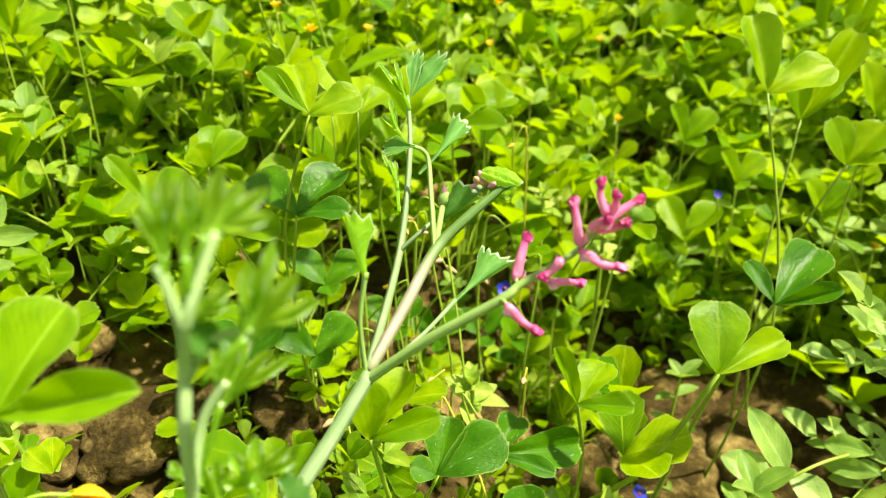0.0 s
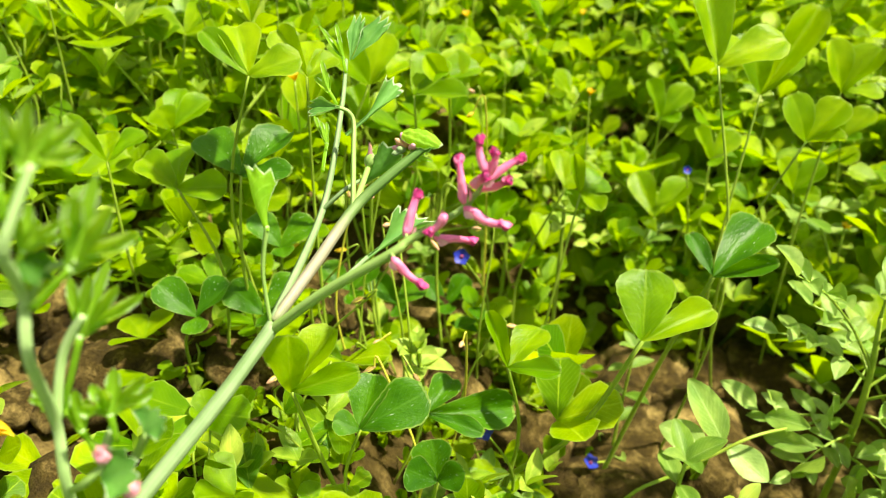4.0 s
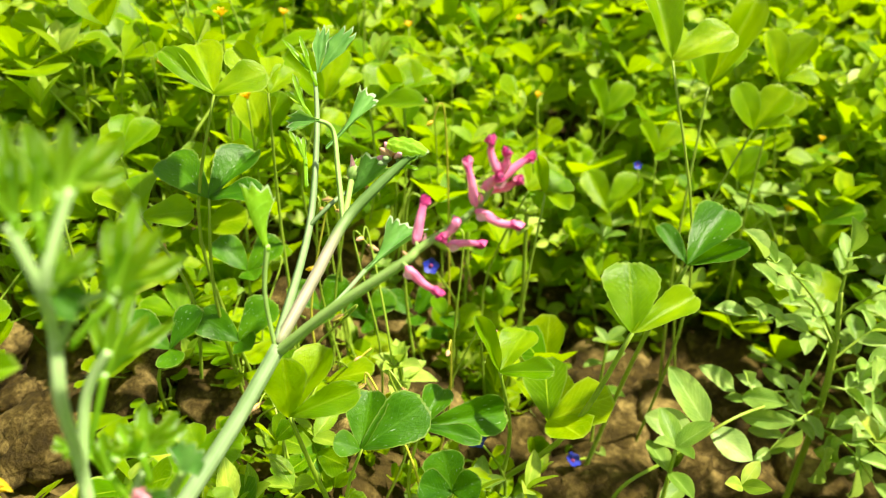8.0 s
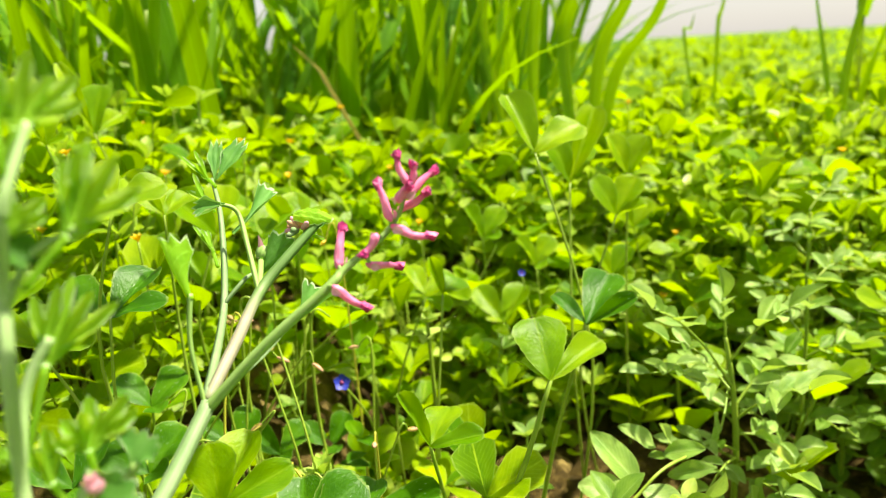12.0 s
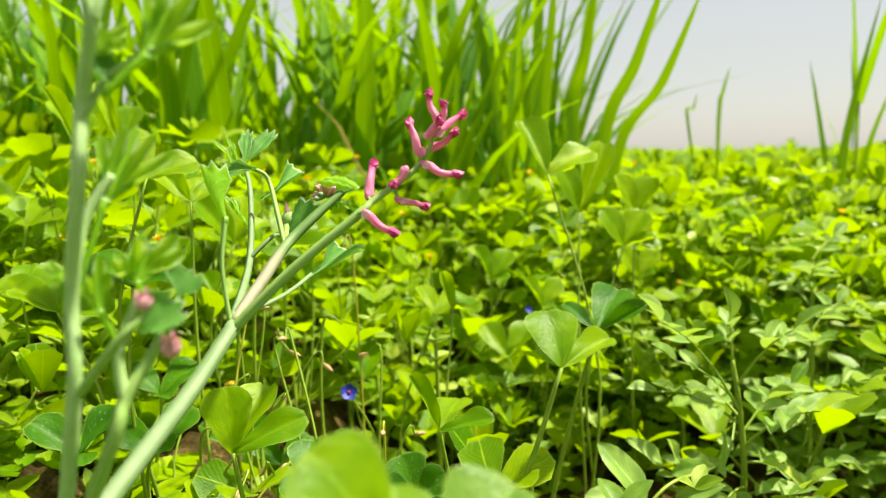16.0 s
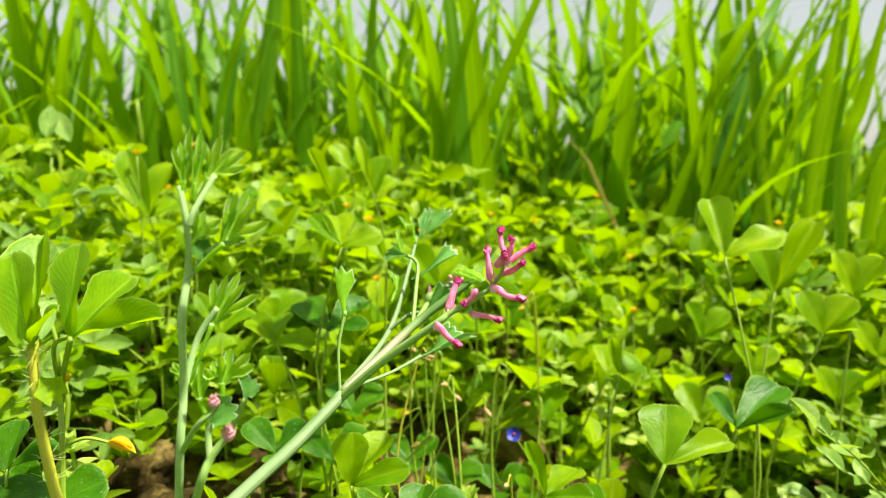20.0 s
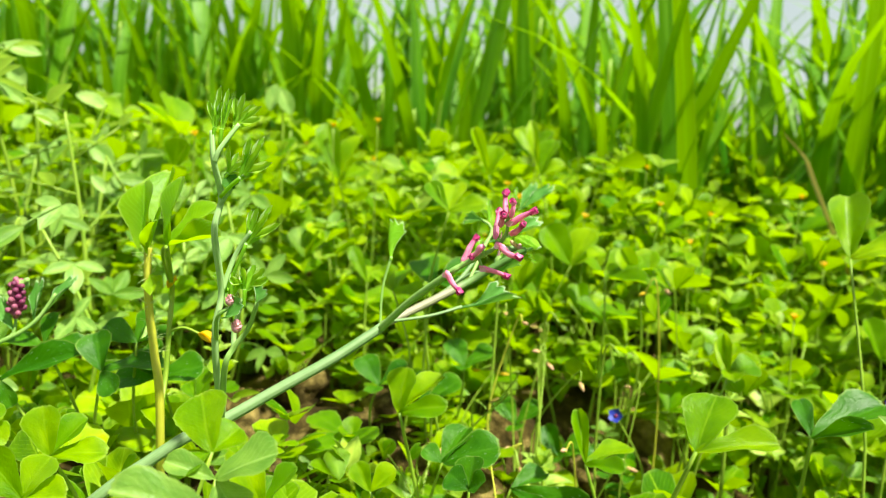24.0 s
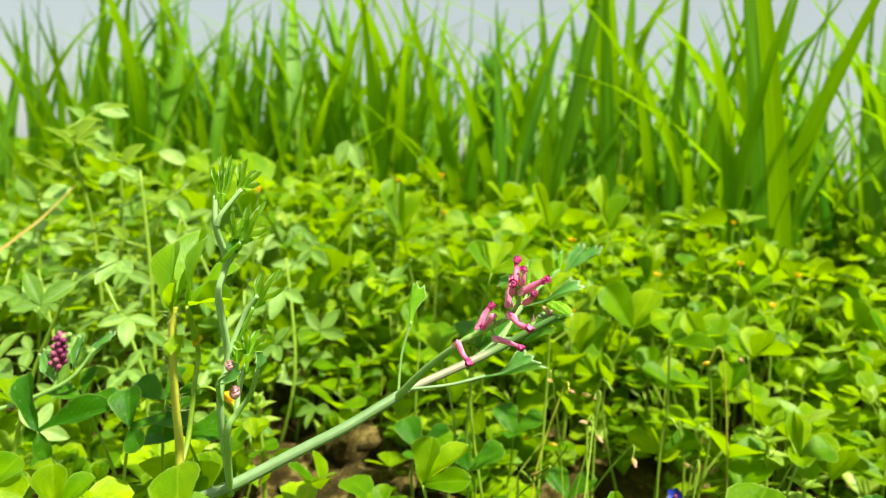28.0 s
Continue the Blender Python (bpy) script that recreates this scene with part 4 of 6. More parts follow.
def hood_leaf(plant, a, tip, width, mat=None):
    """A leaf curled over into a crumpled cap with a drooping toothed rim and a beak."""
    base = plant.location
    m, ln = frame_to(V(a) - base, V(tip) - base, V((0.0, -0.35, 0.94)))
    vs, fs, us = [], [], []
    nu, nv = 20, 14
    for i in range(nv + 1):
        v = i / nv
        r = 0.5 * width * (0.18 + 0.82 * math.sin(math.pi * min(1.0, 0.10 + 0.86 * v)) ** 0.8)
        for j in range(nu + 1):
            u = j / nu * 2 - 1
            t = u * 1.45
            droop = 0.22 * abs(u) ** 3 * (1 + 0.5 * math.sin(i * 2.1 + (2 if u > 0 else 0)))
            crease = 0.16 * math.sin(j * 1.3 + i * 0.5) * (1 - abs(u) * 0.3) + 0.10 * math.sin(i * 1.9 + j * 0.3)
            vs.append(m @ V((ln * (v + 0.10 * (1 - abs(u)) * max(0.0, v - 0.8) * 4), r * math.sin(t) * 1.05, r * (0.75 * math.cos(t) - droop + crease) - 0.55 * ln * max(0.0, v - 0.72) ** 1.5)))
            us.append((j / nu, v))
    for i in range(nv):
        for j in range(nu):
            k = i * (nu + 1) + j
            fs.append((k, k + 1, k + nu + 2, k + nu + 1))
    return part("leaf", (vs, fs, us), mat or VETCH, plant, "pale leaf curled into a hood")


def lathe(a, tip, radii, sides=10):
    """A round body from a to tip with the radii spaced evenly along it."""
    a, tip = V(a), V(tip)
    n = len(radii)
    return tube([a.lerp(tip, i / (n - 1)) for i in range(n)], radii, sides, 2)


def bud_cluster(plant, centre, size, count):
    """Small pink and brownish buds packed together."""
    r = random.Random(int(size * 1e5) + count)
    for i in range(count):
        d = V((r.uniform(-1, 1), r.uniform(-1, 1), r.uniform(-0.4, 1))).normalized()
        a = V(centre) - V(plant.location)
        part("bud", lathe(a + d * size * 0.15, a + d * size * r.uniform(0.75, 1.1), (0.0003, 0.0006, 0.0007, 0.0008, 0.0008, 0.0003), 8),
             (PINK_BUD, FUM_STEM, BROWN_BUD, PINK_BUD)[i % 4], plant)


def calyx(plant, root, a, tip, width):
    """A fading bud: a short green stalk and pointed sepals closing round it."""
    base = plant.location
    root, a, tip = V(root) - base, V(a) - base, V(tip) - base
    part("bud_stalk", tube([root, root.lerp(a, 0.6), a], (0.0008, 0.0009), 8, 4), FUM_GREEN, plant)
    cup = part("bud", lathe(a, a.lerp(tip, 0.8), (width * 0.25, width * 0.46, width * 0.42, width * 0.15), 10), FUM_GREEN, plant)
    d = (tip - a).normalized()
    e = d.orthogonal().normalized()
    f = d.cross(e)
    for q in range(6):
        o = e * math.cos(q * 1.047) + f * math.sin(q * 1.047)
        m, ln = frame_to(a + o * width * 0.3, tip + o * width * (0.5 if q % 2 else 0.3), o)
        part("sepal", moved(blade_sheet(pointed, 4, 6, fold=-0.3, arch=-0.15, seed=q), m @ Matrix.Diagonal((ln, width * 0.6, ln, 1))), (PINK_BUD, FUM_LEAF, BROWN_BUD)[q % 3], cup)


def pink_head(plant, centre, size):
    """A round head of tightly packed pale pink petals."""
    base = V(plant.location)
    c = V(centre) - base
    head = part("flower_head", lathe(c - V((0, 0, size * 0.4)), c + V((0, 0, size * 0.35)), (size * 0.15, size * 0.36, size * 0.36, size * 0.1), 10), PINK_BUD, plant, "pale pink flower head")
    for q in range(14):
        z = -0.3 + 1.2 * q / 13
        d = V((math.cos(q * 2.4) * math.sqrt(max(0.05, 1 - z * z)), math.sin(q * 2.4) * math.sqrt(max(0.05, 1 - z * z)), z))
        m, ln = frame_to(c + d * size * 0.2 - V((0, 0, size * 0.15)), c + d * size * 0.5 + V((0, 0, size * 0.12)), d)
        part("petal", moved(blade_sheet(oval, 4, 5, fold=-0.2, arch=0.2, seed=q), m @ Matrix.Diagonal((ln, size * 0.34, ln, 1))), PINK_BUD if q % 4 else BROWN_BUD, head)


def petal_tube(axis, radii, lobes, depth, seed, sides=16, steps=4):
    """A soft tube along an axis whose section is pinched into lobes and slightly crumpled."""
    line = smooth_line(axis, steps)
    m = len(line)
    r = random.Random(seed)
    ph = r.uniform(0, 6)
    side = (line[-1] - line[0]).orthogonal().normalized()
    vs, fs, us = [], [], []
    for i, q in enumerate(line):
        d = (line[min(i + 1, m - 1)] - line[max(i - 1, 0)]).normalized()
        side = (side - d * side.dot(d)).normalized()
        other = d.cross(side)
        t = i / (m - 1) * (len(radii) - 1)
        k = min(int(t), len(radii) - 2)
        rad = radii[k] + (radii[k + 1] - radii[k]) * (t - k)
        for j in range(sides):
            a = 2 * math.pi * j / sides
            rr = rad * (1 + depth * math.cos(lobes * a + ph) * (0.35 + 0.65 * i / (m - 1)) + 0.06 * math.sin(3 * a + i * 0.7 + ph))
            vs.append(q + side * (math.cos(a) * rr) + other * (math.sin(a) * rr))
            us.append((j / sides, i / (m - 1)))
    for i in range(m - 1):
        for j in range(sides):
            a, b = i * sides + j, i * sides + (j + 1) % sides
            fs.append((a, b, b + sides, a + sides))
    fs.append(tuple(range(sides))[::-1])
    fs.append(tuple((m - 1) * sides + j for j in range(sides)))
    return vs, fs, us


def fumitory_flower(plant, stalk_at, a, tip, k):
    """A tubular flower: rounded spur, pinched pink tube, swollen crimson mouth with small lips, on its own short stalk."""
    base = plant.location
    a, tip, s = V(a) - base, V(tip) - base, V(stalk_at) - base
    d = (tip - a)
    ln = d.length
    d.normalize()
    side = d.cross(V((0, 0, 1))).normalized()
    up = side.cross(d)
    fat = 0.77 + 0.16 * ((k * 37 % 10) / 10)
    bend = (0.06, -0.05, 0.08, -0.03)[k % 4] * ln
    axis = [a - d * ln * 0.10 + up * ln * 0.05, a + d * ln * 0.02 + up * ln * 0.02, a + d * ln * 0.18, a.lerp(tip, 0.5) - up * bend, a.lerp(tip, 0.78) - up * bend * 0.6, tip - d * ln * 0.08]
    fl = part("flower", petal_tube(axis, [q * fat for q in (0.00035, 0.00112, 0.00126, 0.00104, 0.00084, 0.00100)], 2, 0.13, k), PINK, plant)
    head = [tip - d * ln * 0.20, tip - d * ln * 0.12, tip - d * ln * 0.03, tip + d * 0.0004, tip + d * 0.0007]
    part("mouth", petal_tube(head, [q * fat for q in (0.00082, 0.00096, 0.00106, 0.00108, 0.00086)], 2, 0.20, k + 20), CRIMSON, fl, "crimson flower mouth")
    part("throat", lathe(tip + d * 0.0004, tip + d * 0.0010, (0.00062, 0.00055, 0.0003), 8), MAROON, fl, "dark maroon throat")
    for q in (1, -1):
        m, l2 = frame_to(tip - d * ln * 0.17 + up * 0.0009 * q, tip + d * (0.0011 if q > 0 else 0.0005) + up * 0.0013 * q + side * 0.0003, up * q)
        part("lip", moved(blade_sheet(oval, 6, 8, fold=-0.6, arch=0.10, wave=0.10, seed=k), m @ Matrix.Diagonal((l2, 0.0024, l2, 1))), CRIMSON if (q + k) % 3 else PINK, fl)
    m, l2 = frame_to(a - d * ln * 0.06 + side * 0.0011, a + d * ln * 0.22 + side * 0.0019, side)
    part("sepal", moved(blade_sheet(pointed, 4, 6, fold=0.3, seed=k), m @ Matrix.Diagonal((l2, 0.0018, l2, 1))), PINK_BUD, fl)
    part("flower_stalk", tube([s, s.lerp(a, 0.6) + up * 0.0003, a + d * 0.0005], (0.0005, 0.0004), 6, 4), FUM_GREEN, plant)
    return fl


def trumpet_leaf(plant, a, tip, width, teeth, up, split=1.5, reach=0.4, seed=0, mat=None):
    """A leaf rolled into an open trumpet on a slim grooved neck, with a flared rim of pointed teeth."""
    base = plant.location
    m, ln = frame_to(V(a) - base, V(tip) - base, V(up))
    r = random.Random(seed)
    nu, nv = teeth * 4, 16
    vs, fs, us = [], [], []
    for i in range(nv + 1):
        v = i / nv
        op = max(0.0, (v - reach) / (1 - reach))
        rad = 0.00055 + (width * 0.5 - 0.00055) * op ** 1.25
        for j in range(nu + 1):
            u = j / nu * 2 - 1
            t = u * (math.pi - split * (0.35 + 0.65 * op)) + math.pi      # the slit faces up
            point = (0.9, 0.2, -0.5, 0.1)[(j + seed) % 4] * (0.6 + 0.7 * abs(math.sin(j * 0.9 + seed * 2.0)))
            out = max(0.0, (v - 0.80) / 0.20)
            x = ln * v * (1 - 0.10 * math.sin(t * 0.5 + seed) * op) + ln * 0.07 * point * out - ln * 0.22 * u * u * op + r.uniform(-0.02, 0.02) * ln * out
            rr = rad * (1 + 0.22 * out * point + 0.07 * math.sin(j * 0.6 + seed) * op)
            vs.append(m @ V((x, rr * math.sin(t), rr * math.cos(t) + rad * 0.55 - 0.06 * ln * math.sin(math.pi * v))))
            us.append((0.02 + 0.96 * j / nu, v))
    for i in range(nv):
        for j in range(nu):
            k = i * (nu + 1) + j
            fs.append((k, k + 1, k + nu + 2, k + nu + 1))
    return part("leaf", (vs, fs, us), mat or FUM_CUP, plant, "leaf rolled into a toothed trumpet with pale edges")


ROOT = V((-0.0900, 0.0660, 0.1000))
fumitory = thing("fumitory_plant", ROOT, "fumitory with a leaning pale stem, cut leaves and pink tubular flowers", "fumitory")
stem_part(fumitory, "main_stem", [ROOT + V((0, 0, -0.01)), (-0.0860, 0.0720, 0.1400), (-0.0722, 0.0985, 0.1655), (-0.0640, 0.1162, 0.1745), (-0.0574, 0.1314, 0.1828), (-0.0502, 0.1478, 0.1916), (-0.0437, 0.1640, 0.2015)],
          (0.0017, 0.0018, 0.0018, 0.0018, 0.00175, 0.0017, 0.0016), FUM_STEM)
stem_part(fumitory, "raceme_stalk", [(-0.0440, 0.1630, 0.2005), (-0.0300, 0.1632, 0.2140), (-0.0147, 0.1640, 0.2262), (-0.0112, 0.1658, 0.2292), (-0.0042, 0.1680, 0.2339), (-0.0003, 0.1690, 0.2370), (0.0027, 0.1690, 0.2415), (0.0040, 0.1675, 0.2460)],
          (0.0012, 0.0011, 0.0010, 0.0008, 0.0007, 0.0006, 0.0005, 0.0004), FUM_GREEN, "grooved green flower stalk")
stem_part(fumitory, "branch", [(-0.0440, 0.1645, 0.2020), (-0.0395, 0.1830, 0.2085), (-0.0353, 0.2010, 0.2150), (-0.0280, 0.2085, 0.2220), (-0.0185, 0.2155, 0.2300)],
          (0.0013, 0.0014, 0.0014, 0.0013, 0.0010), FUM_PALE, "whitish branch flushed with pink, green towards its tip")
stem_part(fumitory, "branch", [(-0.0442, 0.1650, 0.2025), (-0.0458, 0.2053, 0.2112), (-0.0488, 0.2324, 0.2299), (-0.0545, 0.2555, 0.2385)], (0.0011, 0.0009, 0.0007, 0.0005), FUM_STEM)
stem_part(fumitory, "leaf_stalk", [(-0.0445, 0.1640, 0.2010), (-0.0462, 0.1660, 0.2150), (-0.0453, 0.1686, 0.2262)], (0.0005, 0.00045, 0.0006), FUM_GREEN)
stem_part(fumitory, "leaf_stalk", [(-0.0400, 0.1635, 0.2045), (-0.0330, 0.1770, 0.2060), (-0.0275, 0.1880, 0.2089)], (0.0005, 0.0005, 0.0006), FUM_STEM)
FLOWERS = [
    ((-0.0147, 0.1638, 0.2265), (-0.0131, 0.1606, 0.2269), (-0.0064, 0.1598, 0.2222)),
    ((-0.0115, 0.1660, 0.2292), (-0.0121, 0.1675, 0.2301), (-0.0107, 0.1716, 0.2380)),
    ((-0.0003, 0.1690, 0.2370), (0.0009, 0.1674, 0.2376), (0.0094, 0.1677, 0.2350)),
    ((-0.0060, 0.1672, 0.2325), (-0.0053, 0.1682, 0.2292), (0.0018, 0.1728, 0.2272)),
    ((-0.0042, 0.1674, 0.2339), (-0.0031, 0.1650, 0.2368), (-0.0062, 0.1640, 0.2330)),
    ((0.0003, 0.1690, 0.2375), (0.0000, 0.1672, 0.2400), (-0.0021, 0.1707, 0.2476)),
    ((0.0035, 0.1680, 0.2450), (0.0041, 0.1660, 0.2480), (0.0025, 0.1671, 0.2540)),
    ((0.0030, 0.1688, 0.2430), (0.0040, 0.1680, 0.2445), (0.0111, 0.1710, 0.2494)),
    ((0.0022, 0.1690, 0.2405), (0.0031, 0.1715, 0.2410), (0.0089, 0.1686, 0.2451)),
    ((0.0035, 0.1676, 0.2452), (0.0020, 0.1665, 0.2440), (0.0048, 0.1640, 0.2475)),
    ((0.0038, 0.1676, 0.2458), (0.0052, 0.1672, 0.2470), (0.0060, 0.1668, 0.2515)),
]
for k, (s, a, tip) in enumerate(FLOWERS):
    fumitory_flower(fumitory, s, a, tip, k)
# flowering stem: leaves
trumpet_leaf(fumitory, (-0.0440, 0.2226, 0.2270), (-0.0345, 0.2440, 0.2360), 0.0066, 4, (0.2, -0.5, 0.8), split=1.4, reach=0.42, seed=4)
finger_leaf(fumitory, (-0.0521, 0.2476, 0.2372), (-0.0575, 0.2595, 0.2392), [(-0.0658, 0.2634, 0.2468), (-0.0637, 0.2614, 0.2431), (-0.0608, 0.2643, 0.2478), (-0.0589, 0.2601, 0.2443)], 0.0016)
wedge_leaf(fumitory, (-0.0536, 0.2590, 0.2377), (-0.0455, 0.2685, 0.2492), 0.0100, 3, fold=0.3)
wedge_leaf(fumitory, (-0.0543, 0.2587, 0.2374), (-0.0539, 0.2680, 0.2494), 0.0070, 3, fold=0.4)
finger_leaf(fumitory, (-0.0504, 0.2333, 0.2317), (-0.0540, 0.2355, 0.2359), [(-0.0573, 0.2389, 0.2423), (-0.0550, 0.2379, 0.2402), (-0.0582, 0.2368, 0.2387)], 0.0018)
wedge_leaf(fumitory, (-0.0447, 0.2197, 0.2364), (-0.0526, 0.2174, 0.2354), 0.0060, 5, fold=0.9)
finger_leaf(fumitory, (-0.0472, 0.2106, 0.2206), (-0.0521, 0.2282, 0.2230), [(-0.0568, 0.2313, 0.2289), (-0.0550, 0.2300, 0.2265), (-0.0528, 0.2306, 0.2273)], 0.0016)
trumpet_leaf(fumitory, (-0.0453, 0.1680, 0.2250), (-0.0499, 0.1746, 0.2385), 0.0062, 5, (0.3, 0.9, 0.3), split=0.9, reach=0.05, seed=1, mat=FUM_LEAF)
trumpet_leaf(fumitory, (-0.0285, 0.1865, 0.2082), (-0.0178, 0.2038, 0.2145), 0.0084, 6, (0.5, 0.3, 0.8), split=1.2, reach=0.30, seed=2)
trumpet_leaf(fumitory, (-0.0372, 0.2170, 0.2148), (-0.0288, 0.2199, 0.2244), 0.0080, 5, (0.4, 0.5, 0.6), split=1.3, reach=0.10, seed=3)
hood_leaf(fumitory, (-0.0256, 0.2162, 0.2318), (-0.0150, 0.2161, 0.2306), 0.0058, FUM_LEAF)
wedge_leaf(fumitory, (-0.0209, 0.2148, 0.2270), (-0.0169, 0.2163, 0.2312), 0.0050, 3, fold=0.9)
calyx(fumitory, (-0.0353, 0.2008, 0.2149), (-0.0366, 0.2197, 0.2191), (-0.0348, 0.2231, 0.2247), 0.0046)
finger_leaf(fumitory, (-0.0230, 0.2130, 0.2243), (-0.0214, 0.2147, 0.2270), [(-0.0202, 0.2177, 0.2241), (-0.0191, 0.2190, 0.2261), (-0.0184, 0.2197, 0.2233)], 0.0012)
bud_cluster(fumitory, (-0.0240, 0.2160, 0.2278), 0.0050, 12)
stem_part(fumitory, "side_stalk", [(-0.0458, 0.2053, 0.2112), (-0.0397, 0.2091, 0.2170), (-0.0375, 0.2179, 0.2160)], (0.0006, 0.0005), FUM_STEM)
stem_part(fumitory, "side_stalk", [(-0.0353, 0.2008, 0.2149), (-0.0391, 0.2140, 0.2263), (-0.0411, 0.2208, 0.2317), (-0.0429, 0.2213, 0.2348), (-0.0462, 0.2197, 0.2365)], (0.0007, 0.0005), FUM_GREEN)
# leafy stems of the same plant
stem_part(fumitory, "stem", [(-0.0660, 0.1150, 0.1700), (-0.0580, 0.1065, 0.2041), (-0.0581, 0.1086, 0.2186), (-0.0537, 0.1030, 0.2379), (-0.0531, 0.1047, 0.2479), (-0.0494, 0.0997, 0.2587), (-0.0514, 0.1003, 0.2670)], (0.0011, 0.0010, 0.0007), FUM_LIGHT)
stem_part(fumitory, "stem", [(-0.0581, 0.1086, 0.2186), (-0.0569, 0.1126, 0.2301), (-0.0529, 0.1150, 0.2375)], (0.0009, 0.0007), FUM_LIGHT)
stem_part(fumitory, "stem", [(-0.0533, 0.1043, 0.2454), (-0.0496, 0.1065, 0.2518), (-0.0426, 0.1049, 0.2556)], (0.0006, 0.0005), FUM_GREEN)
stem_part(fumitory, "stem", [(-0.0490, 0.0998, 0.2588), (-0.0480, 0.1007, 0.2624), (-0.0463, 0.1055, 0.2694)], (0.0008, 0.0006), FUM_LIGHT)
stem_part(fumitory, "stem", [(-0.0655, 0.1145, 0.1705), (-0.0533, 0.1070, 0.1956), (-0.0513, 0.1087, 0.2026), (-0.0475, 0.1109, 0.2089), (-0.0424, 0.1103, 0.2181)], (0.0010, 0.0010, 0.0006), FUM_GREEN)
stem_part(fumitory, "stem", [(-0.0513, 0.1087, 0.2026), (-0.0520, 0.1095, 0.2095), (-0.0487, 0.1100, 0.2181)], (0.0009, 0.0007), FUM_LIGHT)
stem_part(fumitory, "stem", [(-0.0575, 0.1067, 0.2042), (-0.0494, 0.1016, 0.2135), (-0.0461, 0.1032, 0.2170)], (0.0007, 0.0005), FUM_GREEN)
finger_leaf(fumitory, (-0.0508, 0.1002, 0.2652), (-0.0507, 0.1009, 0.2694), [(-0.0532, 0.1009, 0.2751), (-0.0524, 0.1024, 0.2765), (-0.0502, 0.1025, 0.2794), (-0.0488, 0.1013, 0.2754)], 0.0017)
finger_leaf(fumitory, (-0.0483, 0.1008, 0.2635), (-0.0483, 0.1016, 0.2695), [(-0.0485, 0.1041, 0.2788), (-0.0470, 0.1032, 0.2766), (-0.0477, 0.1017, 0.2752)], 0.0016)
finger_leaf(fumitory, (-0.0498, 0.1033, 0.2627), (-0.0466, 0.1056, 0.2706), [(-0.0454, 0.1081, 0.2776), (-0.0430, 0.1075, 0.2752), (-0.0410, 0.1101, 0.2746), (-0.0397, 0.1069, 0.2718), (-0.0491, 0.1057, 0.2766)], 0.0021)
finger_leaf(fumitory, (-0.0491, 0.1017, 0.2487), (-0.0421, 0.1052, 0.2568), [(-0.0426, 0.1062, 0.2647), (-0.0416, 0.1077, 0.2655), (-0.0404, 0.1094, 0.2666), (-0.0373, 0.1080, 0.2646), (-0.0345, 0.1071, 0.2601)], 0.0024)
finger_leaf(fumitory, (-0.0586, 0.1103, 0.2180), (-0.0525, 0.1152, 0.2375), [(-0.0540, 0.1156, 0.2438), (-0.0514, 0.1178, 0.2450), (-0.0495, 0.1195, 0.2457), (-0.0469, 0.1180, 0.2439), (-0.0435, 0.1177, 0.2415)], 0.0022)
finger_leaf(fumitory, (-0.0532, 0.1054, 0.2529), (-0.0514, 0.1065, 0.2561), [(-0.0521, 0.1073, 0.2625), (-0.0511, 0.1085, 0.2613), (-0.0479, 0.1102, 0.2591), (-0.0472, 0.1081, 0.2574)], 0.0018)
finger_leaf(fumitory, (-0.0585, 0.1085, 0.2186), (-0.0593, 0.1089, 0.2225), [(-0.0612, 0.1086, 0.2251), (-0.0619, 0.1091, 0.2228), (-0.0611, 0.1090, 0.2206)], 0.0014)
finger_leaf(fumitory, (-0.0482, 0.1098, 0.2155), (-0.0487, 0.1107, 0.2226), [(-0.0529, 0.1095, 0.2238), (-0.0516, 0.1112, 0.2255), (-0.0494, 0.1112, 0.2274), (-0.0480, 0.1129, 0.2285), (-0.0445, 0.1150, 0.2278), (-0.0417, 0.1124, 0.2257)], 0.0026)
finger_leaf(fumitory, (-0.0516, 0.1094, 0.2096), (-0.0550, 0.1097, 0.2187), [(-0.0585, 0.1114, 0.2233), (-0.0554, 0.1116, 0.2250), (-0.0530, 0.1109, 0.2227)], 0.0022)
wedge_leaf(fumitory, (-0.0428, 0.1102, 0.2181), (-0.0402, 0.1116, 0.2217), 0.0085, 4, fold=0.5)
wedge_leaf(fumitory, (-0.0466, 0.1026, 0.2144), (-0.0405, 0.1030, 0.2178), 0.0100, 4, fold=0.6)
# this leaf's shade is put into its colour with the dark clover material
wedge_leaf(fumitory, (-0.0533, 0.1057, 0.2548), (-0.0486, 0.1057, 0.2517), 0.0075, 3, fold=0.3, mat=CLOVER_DARK_SHADED)
pink_head(fumitory, (-0.0426, 0.1036, 0.2120), 0.0042)
pink_head(fumitory, (-0.0460, 0.1035, 0.2190), 0.0036)


# ---- bristly medick with yellow flowers ----
MEDICK_STEM = [(-0.0974, 0.1106, 0.1672), (-0.1011, 0.1104, 0.1879), (-0.1040, 0.1099, 0.2046), (-0.1047, 0.1098, 0.2196), (-0.1048, 0.1105, 0.2246)]
MEDICK_SHOOT = [(-0.1040, 0.1163, 0.1767), (-0.1055, 0.1185, 0.1949), (-0.1068, 0.1202, 0.2086), (-0.0919, 0.1095, 0.2270)]
MEDICK_FLOWER = [(-0.1057, 0.1182, 0.1931), (-0.1005, 0.1213, 0.1953), (-0.0950, 0.1239, 0.1940), (-0.0885, 0.1257, 0.1918)]
MEDICK_BUD = [(-0.1064, 0.1183, 0.2092), (-0.1034, 0.1198, 0.2131)]
PURPLE_STEM = [(-0.1792, 0.0536, 0.1715), (-0.1678, 0.0674, 0.1763), (-0.1569, 0.0813, 0.1838), (-0.1505, 0.0901, 0.1910), (-0.1469, 0.0965, 0.2017)]
